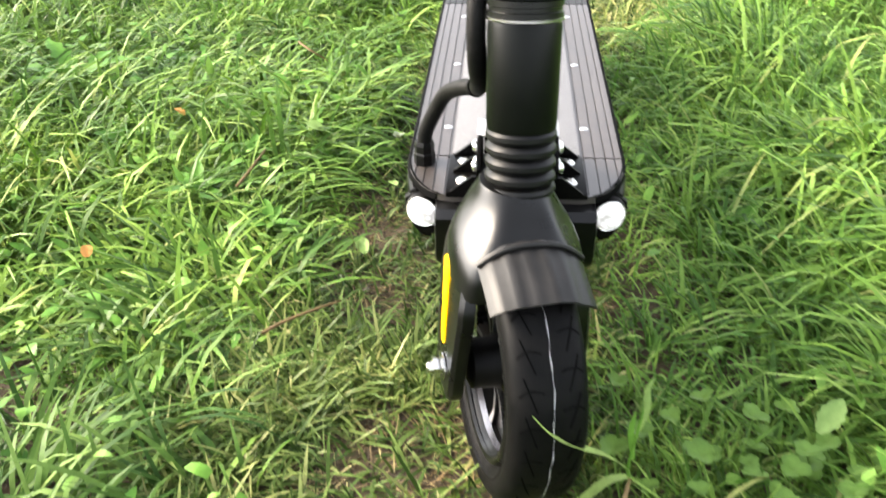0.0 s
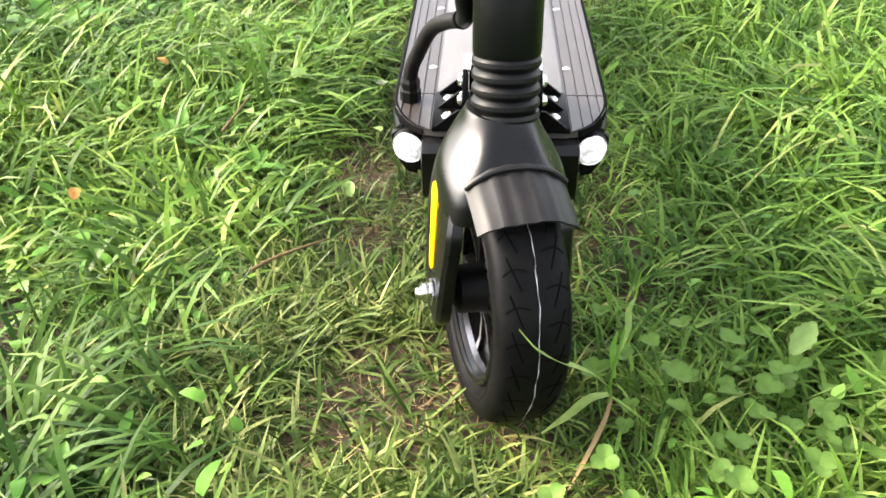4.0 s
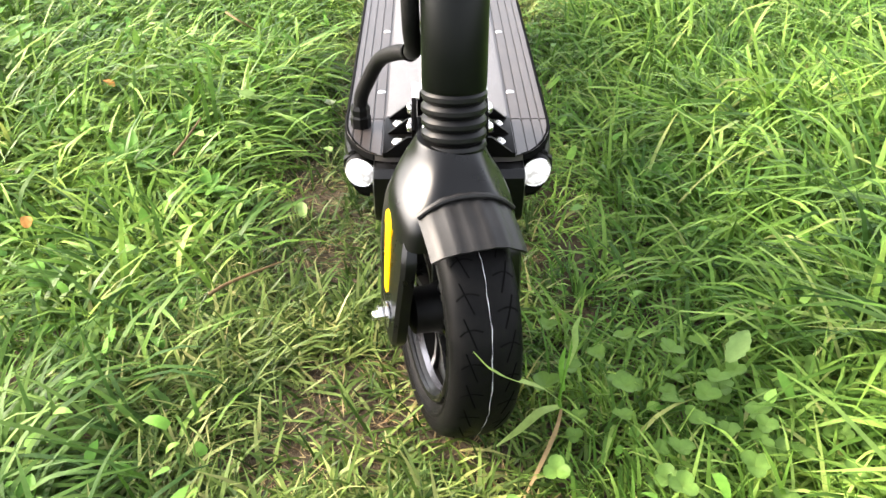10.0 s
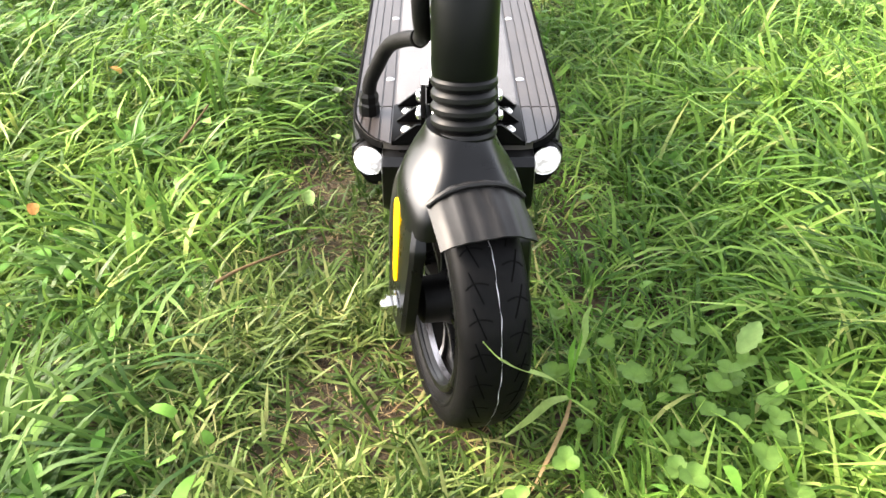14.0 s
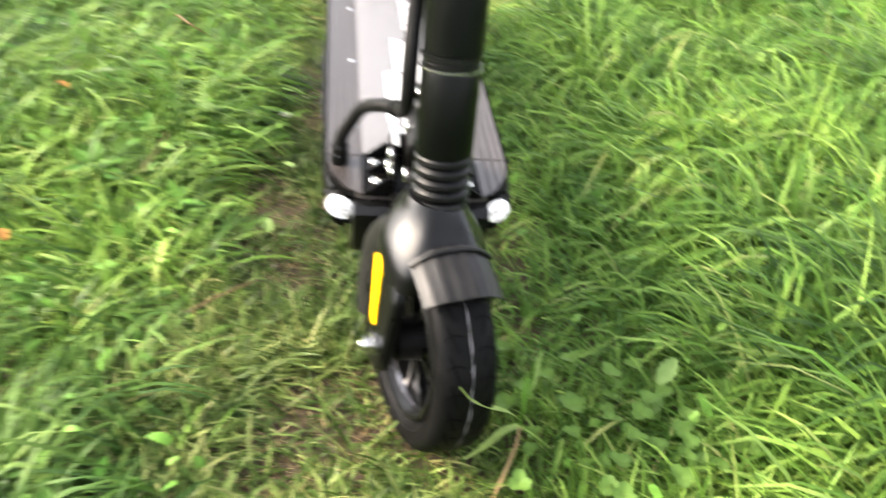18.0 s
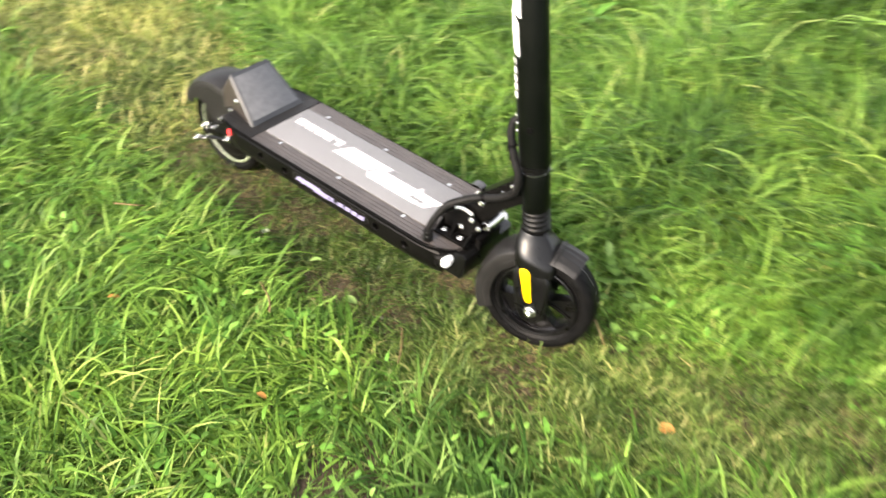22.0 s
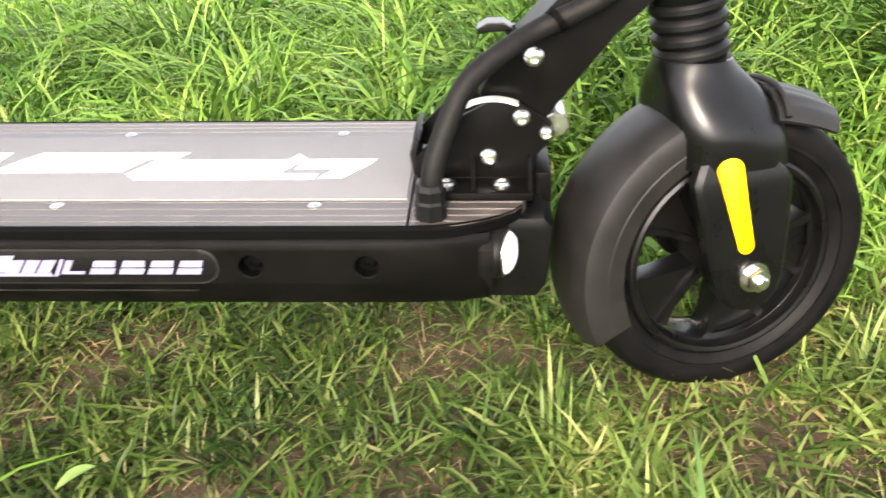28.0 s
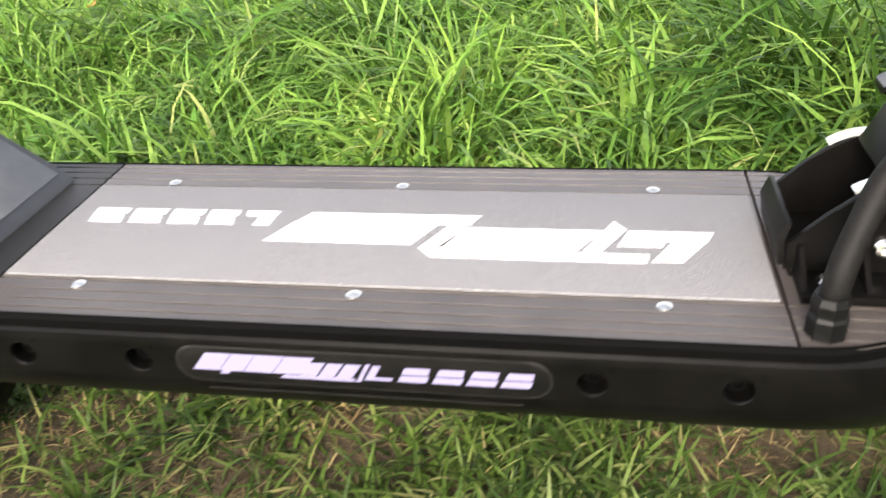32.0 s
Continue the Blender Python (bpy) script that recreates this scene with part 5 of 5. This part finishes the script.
def leaf_bm(length, width, droop=0.4, lobes=0.0, fold=0.25, n=9, round_tip=False):
    """One leaf from the origin along +y: a folded, drooping blade with an uneven edge."""
    bm = bmesh.new()
    rows = []
    for i in range(n + 1):
        t = i / n
        w = width * 0.5 * (math.sin(math.pi * min(1, t * 0.93 + 0.05)) ** (0.46 if round_tip else 0.8))
        if lobes:
            w *= 1 - lobes * (0.5 + 0.5 * math.cos(t * math.pi * 9))
        if i == n:
            w *= 0.15
        y = length * (t - 0.12 * droop * t * t)
        z = length * (0.18 * t - droop * 0.55 * t * t)
        rows.append([bm.verts.new((-w, y, z + abs(w) * fold)), bm.verts.new((-w * 0.5, y, z + abs(w) * fold * 0.35)), bm.verts.new((0, y, z)), bm.verts.new((w * 0.5, y, z + abs(w) * fold * 0.35)), bm.verts.new((w, y, z + abs(w) * fold))])
    for a, b in zip(rows, rows[1:]):
        for j in range(4):
            bm.faces.new((a[j], a[j + 1], b[j + 1], b[j]))
    return bm


def leaf_mesh(name, mat, *a, **k):
    bm = leaf_bm(*a, **k)
    me = bpy.data.meshes.new(name)
    bm.to_mesh(me)
    bm.free()
    me.materials.append(mat)
    me.shade_smooth()
    return me


def child(name, me, parent, m, label=""):
    ob = new(name, me)
    ob.parent = parent
    ob.matrix_basis = m
    if label:
        ob["label"] = label
    return ob


# clover beside the front wheel
leaflet = leaf_mesh("leaflet", CLOVER, 0.0142, 0.0148, 0.2, 0.0, 0.3, 10, True)


def stalk_mesh(height, lean, r=0.0009):
    bm = tube([(0, 0, -0.004), (lean * 0.2, 0, height * 0.5), (lean, 0, height)], r, 5, 3)
    me = bpy.data.meshes.new("stalk")
    bm.to_mesh(me)
    bm.free()
    me.materials.append(CLOVER)
    return me


clovers = []
for h, lean in ((0.046, 0.010), (0.056, -0.012), (0.038, 0.006)):
    plant = tagged(new("clover_plant"), "three-leaved green clover growing beside the wheel", "clover", "clover patch by the wheel")
    child("stalk", stalk_mesh(h, lean), plant, Matrix())
    for k in range(3):
        child("leaflet", leaflet, plant, move(lean, 0, h) @ Matrix.Rotation(radians(120 * k + 15), 4, 'Z') @ Matrix.Rotation(radians(12), 4, 'X'))
    clovers.append(plant)
rnd = random.Random(11)
spots = [(0.123, -0.07), (0.095, -0.136), (0.112, -0.085), (0.199, -0.10), (0.237, -0.11), (0.182, -0.15), (0.272, -0.075), (0.145, -0.01)]
while len(spots) < 54:
    x, y = rnd.gauss(0.17, 0.10), rnd.gauss(-0.09, 0.07)
    if 0.075 < x < 0.36 and -0.27 < y < 0.06 or 0.03 < x < 0.075 and -0.27 < y < -0.15:
        spots.append((x, y))
for i, (x, y) in enumerate(spots):
    m = move(x, y, ground_z(x, y)) @ Matrix.Rotation(rnd.uniform(0, 6.28), 4, 'Z') @ Matrix.Rotation(rnd.uniform(-0.45, 0.45), 4, 'X') @ Matrix.Scale(rnd.uniform(0.6, 1.05), 4)
    if i < 3:
        clovers[i].matrix_basis = m
    else:
        c = copy_thing(clovers[i % 3], m)
        c.scale = m.to_scale()

# rosettes of broad-leaved weeds
broad = [leaf_mesh("leaf", WEED, 0.085, 0.030, 0.55, 0.0, 0.3), leaf_mesh("leaf", WEED, 0.105, 0.036, 0.65, 0.45, 0.25, 27), leaf_mesh("leaf", WEED, 0.06, 0.034, 0.35, 0.0, 0.25)]
weeds = []
for kind, (count, tilt) in enumerate(((6, 28), (7, 30), (5, 24))):
    w = tagged(new("weed_rosette"), ("green broad-leaved plantain rosette in the grass", "green toothed dandelion rosette in the grass", "small round-leaved green weed in the grass")[kind], "weed", "broad-leaved weeds in the meadow")
    for k in range(count):
        child("leaf", broad[kind], w, Matrix.Rotation(radians(360 * k / count + 23 * (k % 2)), 4, 'Z') @ Matrix.Rotation(radians(tilt + 14 * math.sin(k * 2.1)), 4, 'X') @ Matrix.Scale(0.8 + 0.3 * ((k * 7) % 5) / 5, 4))
    weeds.append(w)
near_weeds = [
    (-0.31, 0.6, 1, 0.6), (-0.565, 0.55, 2, 0.9), (-0.43, 0.14, 2, 0.5), (-0.37, 0.52, 0, 0.55), (-0.3, 0.34, 0, 0.5), (-0.42, 0.42, 0, 0.7), (-0.36, 0.74, 0, 0.8),
    (-0.66, 0.3, 2, 0.8), (-0.75, 0.8, 1, 1.2), (-0.34, -0.16, 2, 0.5), (-0.268, 0.7, 0, 0.6), (-0.25, 0.515, 2, 0.5)]
far_weeds = [
    (0.286, 0.37, 2, 0.6), (0.4, -0.02, 2, 0.55), (0.69, -0.47, 1, 1), (0.6, -0.57, 1, 1), (0.78, -0.4, 0, 1.1), (1.01, 1.1, 2, 1), (1.3, 0.72, 1, 1.1),
    (1.18, 0.6, 1, 1), (1.39, -0.47, 1, 1.1), (0.46, 0.14, 2, 0.6), (0.95, -0.75, 0, 1.2), (0.40, 0.035, 2, 1.0), (0.42, -0.35, 1, 0.7), (0.3, -0.28, 2, 0.6), (0.547, -0.42, 1, 1),
    (0.47, -0.33, 1, 0.9), (1.09, -0.42, 1, 1.2), (1.9, 1.3, 1, 1.3)]
used = set()
for x, y, kind, size in near_weeds + far_weeds:
    lift = 0.022 if x < 0 else (0.02 if x < 0.5 else 0.07)
    m = move(x, y, ground_z(x, y) + lift) @ Matrix.Rotation(rnd.uniform(0, 6.28), 4, 'Z') @ Matrix.Scale(size, 4)
    if kind not in used:
        weeds[kind].matrix_basis = m
        used.add(kind)
    else:
        copy_thing(weeds[kind], m).scale = m.to_scale()


def lone(name, bm, mat, m, label, category, group=""):
    me = bpy.data.meshes.new(name)
    bm.to_mesh(me)
    bm.free()
    me.materials.append(mat)
    me.shade_smooth()
    ob = new(name, me)
    ob.matrix_basis = m
    return tagged(ob, label, category, group)


# pale upturned leaf, fallen leaves, blossom, pebbles, twig
lone("pale_leaf", leaf_bm(0.036, 0.021, 0.3, 0.14, 0.35, 27), SILVERY, move(0.250, -0.030, 0.040) @ Euler((radians(38), radians(12), radians(-38))).to_matrix().to_4x4(), "pale green upturned leaf lying on grass blades", "leaf")
for x, y, z, turn in ((-0.266, 0.535, 0.030, 70), (-0.174, 0.296, -0.017, 20), (-0.166, 0.443, 0.000, -150)):
    lone("pale_leaf", leaf_bm(0.030, 0.017, 0.4, 0.0, 0.3, 9), SILVERY, move(x, y, z) @ Euler((radians(18), radians(-14), radians(turn))).to_matrix().to_4x4(), "small pale green leaf lying on trodden grass", "leaf")
for way in ([(-0.343, 0.361, 0.035), (-0.328, 0.378, 0.05), (-0.316, 0.416, 0.06)], [(-0.362, 0.83, 0.05), (-0.334, 0.792, 0.05), (-0.31, 0.801, 0.03)]):
    lone("dry_stalk", tube(way, lambda f: 0.0022 - 0.0010 * f, 6, 5), STRAW, Matrix(), "brown dry stalk lying across flattened grass", "dry stalk")
for x, y, z, r, s in ((-0.478, 0.218, 0.022, 20, 0.5), (1.044, 1.70, 0.14, 80, 1.0), (0.85, 1.15, 0.10, 140, 0.7), (-0.051, -0.324, 0.012, 200, 0.8), (1.75, 1.62, 0.16, 300, 1.0), (0.62, -0.52, 0.13, 110, 1.3), (-0.50, 0.62, 0.01, 60, 0.6)):
    lone("fallen_leaf", leaf_bm(0.040 * s, 0.026 * s, 0.5, 0.0, 0.3, 7, True), ORANGE, move(x, y, z) @ Euler((radians(20), radians(15), radians(r))).to_matrix().to_4x4(), "small orange-brown fallen leaf lying on the grass", "fallen leaf", "fallen leaves")


def blossom(x, y, z):
    root = tagged(new("white_blossom"), "white flower head standing in the flattened grass", "flower")
    root.location = (x, y, z)
    pet = leaf_mesh("petal", PETAL, 0.0115, 0.008, 0.3, 0.0, 0.2, 5, True)
    for k in range(7):
        child("petal", pet, root, Matrix.Rotation(radians(51.4 * k), 4, 'Z') @ Matrix.Rotation(radians(30 + 12 * (k % 2)), 4, 'X'))
    child("stalk", stalk_mesh(0.055, 0.0), root, move(0, 0, -0.053))


blossom(-0.166, 0.580, -0.002)


def pebble(x, y, r, seed):
    bm = bmesh.new()
    bmesh.ops.create_icosphere(bm, subdivisions=3, radius=r)
    for v in bm.verts:
        d = 1 + 0.35 * noise.noise(v.co * (1.2 / r) + Vector((seed, 0, 0)))
        v.co = Vector((v.co.x * d * 1.25, v.co.y * d, v.co.z * d * 0.6))
    lone("pebble", bm, STONE, move(x, y, ground_z(x, y) + r * 0.25) @ Matrix.Rotation(seed, 4, 'Z'), "small pale pebble lying on trodden soil", "pebble", "pebbles on the strip")


for i, (x, y, r) in enumerate(((-0.087, -0.106, 0.0048), (-0.150, -0.150, 0.0038), (-0.215, -0.118, 0.0032), (-0.060, -0.190, 0.0038), (-0.165, 0.235, 0.0032))):
    pebble(x, y, r, i * 1.7 + 0.6)
lone("dry_twig", tube([(-0.252, 0.112, 0.008), (-0.232, 0.124, 0.014), (-0.205, 0.145, 0.014), (-0.180, 0.168, 0.010)], lambda f: 0.0022 - 0.0012 * f, 6, 5), STRAW, Matrix(), "thin straw-coloured dry twig on the soil", "twig")

# stalk of coarse grass that reaches across the tyre
coarse = tagged(new("grass_stalk"), "tall coarse grass stalk leaning over the front tyre", "grass stalk")


def ribbon(points, width, mat, name="blade", flat=(0, 0, 1)):
    line = smooth_line(points, 7)
    bm = bmesh.new()
    rows = []
    for i, p in enumerate(line):
        f = i / (len(line) - 1)
        d = (line[min(i + 1, len(line) - 1)] - line[max(i - 1, 0)]).normalized()
        side = d.cross(Vector(flat)).normalized() * width * (0.35 + 1.3 * f) * max(0.04, (1 - f)) ** 0.7
        up = d.cross(side).normalized() * width * 0.12
        rows.append([bm.verts.new(p - side), bm.verts.new(p + up), bm.verts.new(p + side)])
    for a, b in zip(rows, rows[1:]):
        bm.faces.new((a[0], a[1], b[1], b[0]))
        bm.faces.new((a[1], a[2], b[2], b[1]))
    part(name, bm, mat, coarse)


part("culm", tube([(0.097, -0.045, -0.012), (0.093, -0.075, 0.030), (0.0885, -0.088, 0.056), (0.094, -0.080, 0.092), (0.099, -0.072, 0.128)], lambda f: 0.0019 - 0.0009 * f, 6, 5), WEED, coarse)
ribbon([(0.0885, -0.089, 0.054), (0.068, -0.106, 0.086), (0.044, -0.121, 0.110), (0.026, -0.132, 0.130), (0.0116, -0.141, 0.156)], 0.0066, SILVERY)
ribbon([(0.0885, -0.089, 0.046), (0.072, -0.096, 0.047), (0.055, -0.103, 0.034), (0.036, -0.104, 0.014)], 0.0070, SILVERY)
ribbon([(0.094, -0.080, 0.085), (0.098, -0.078, 0.105), (0.097, -0.076, 0.122), (0.101, -0.074, 0.134)], 0.0042, SILVERY, flat=(0, 1, 0.3))
ribbon([(0.092, -0.085, 0.060), (0.088, -0.082, 0.085), (0.090, -0.080, 0.105)], 0.0036, WEED, flat=(0, 1, 0.2))
ribbon([(0.094, -0.076, 0.030), (0.086, -0.10, 0.028), (0.070, -0.128, 0.015), (0.055, -0.150, 0.002)], 0.0032, STRAW)
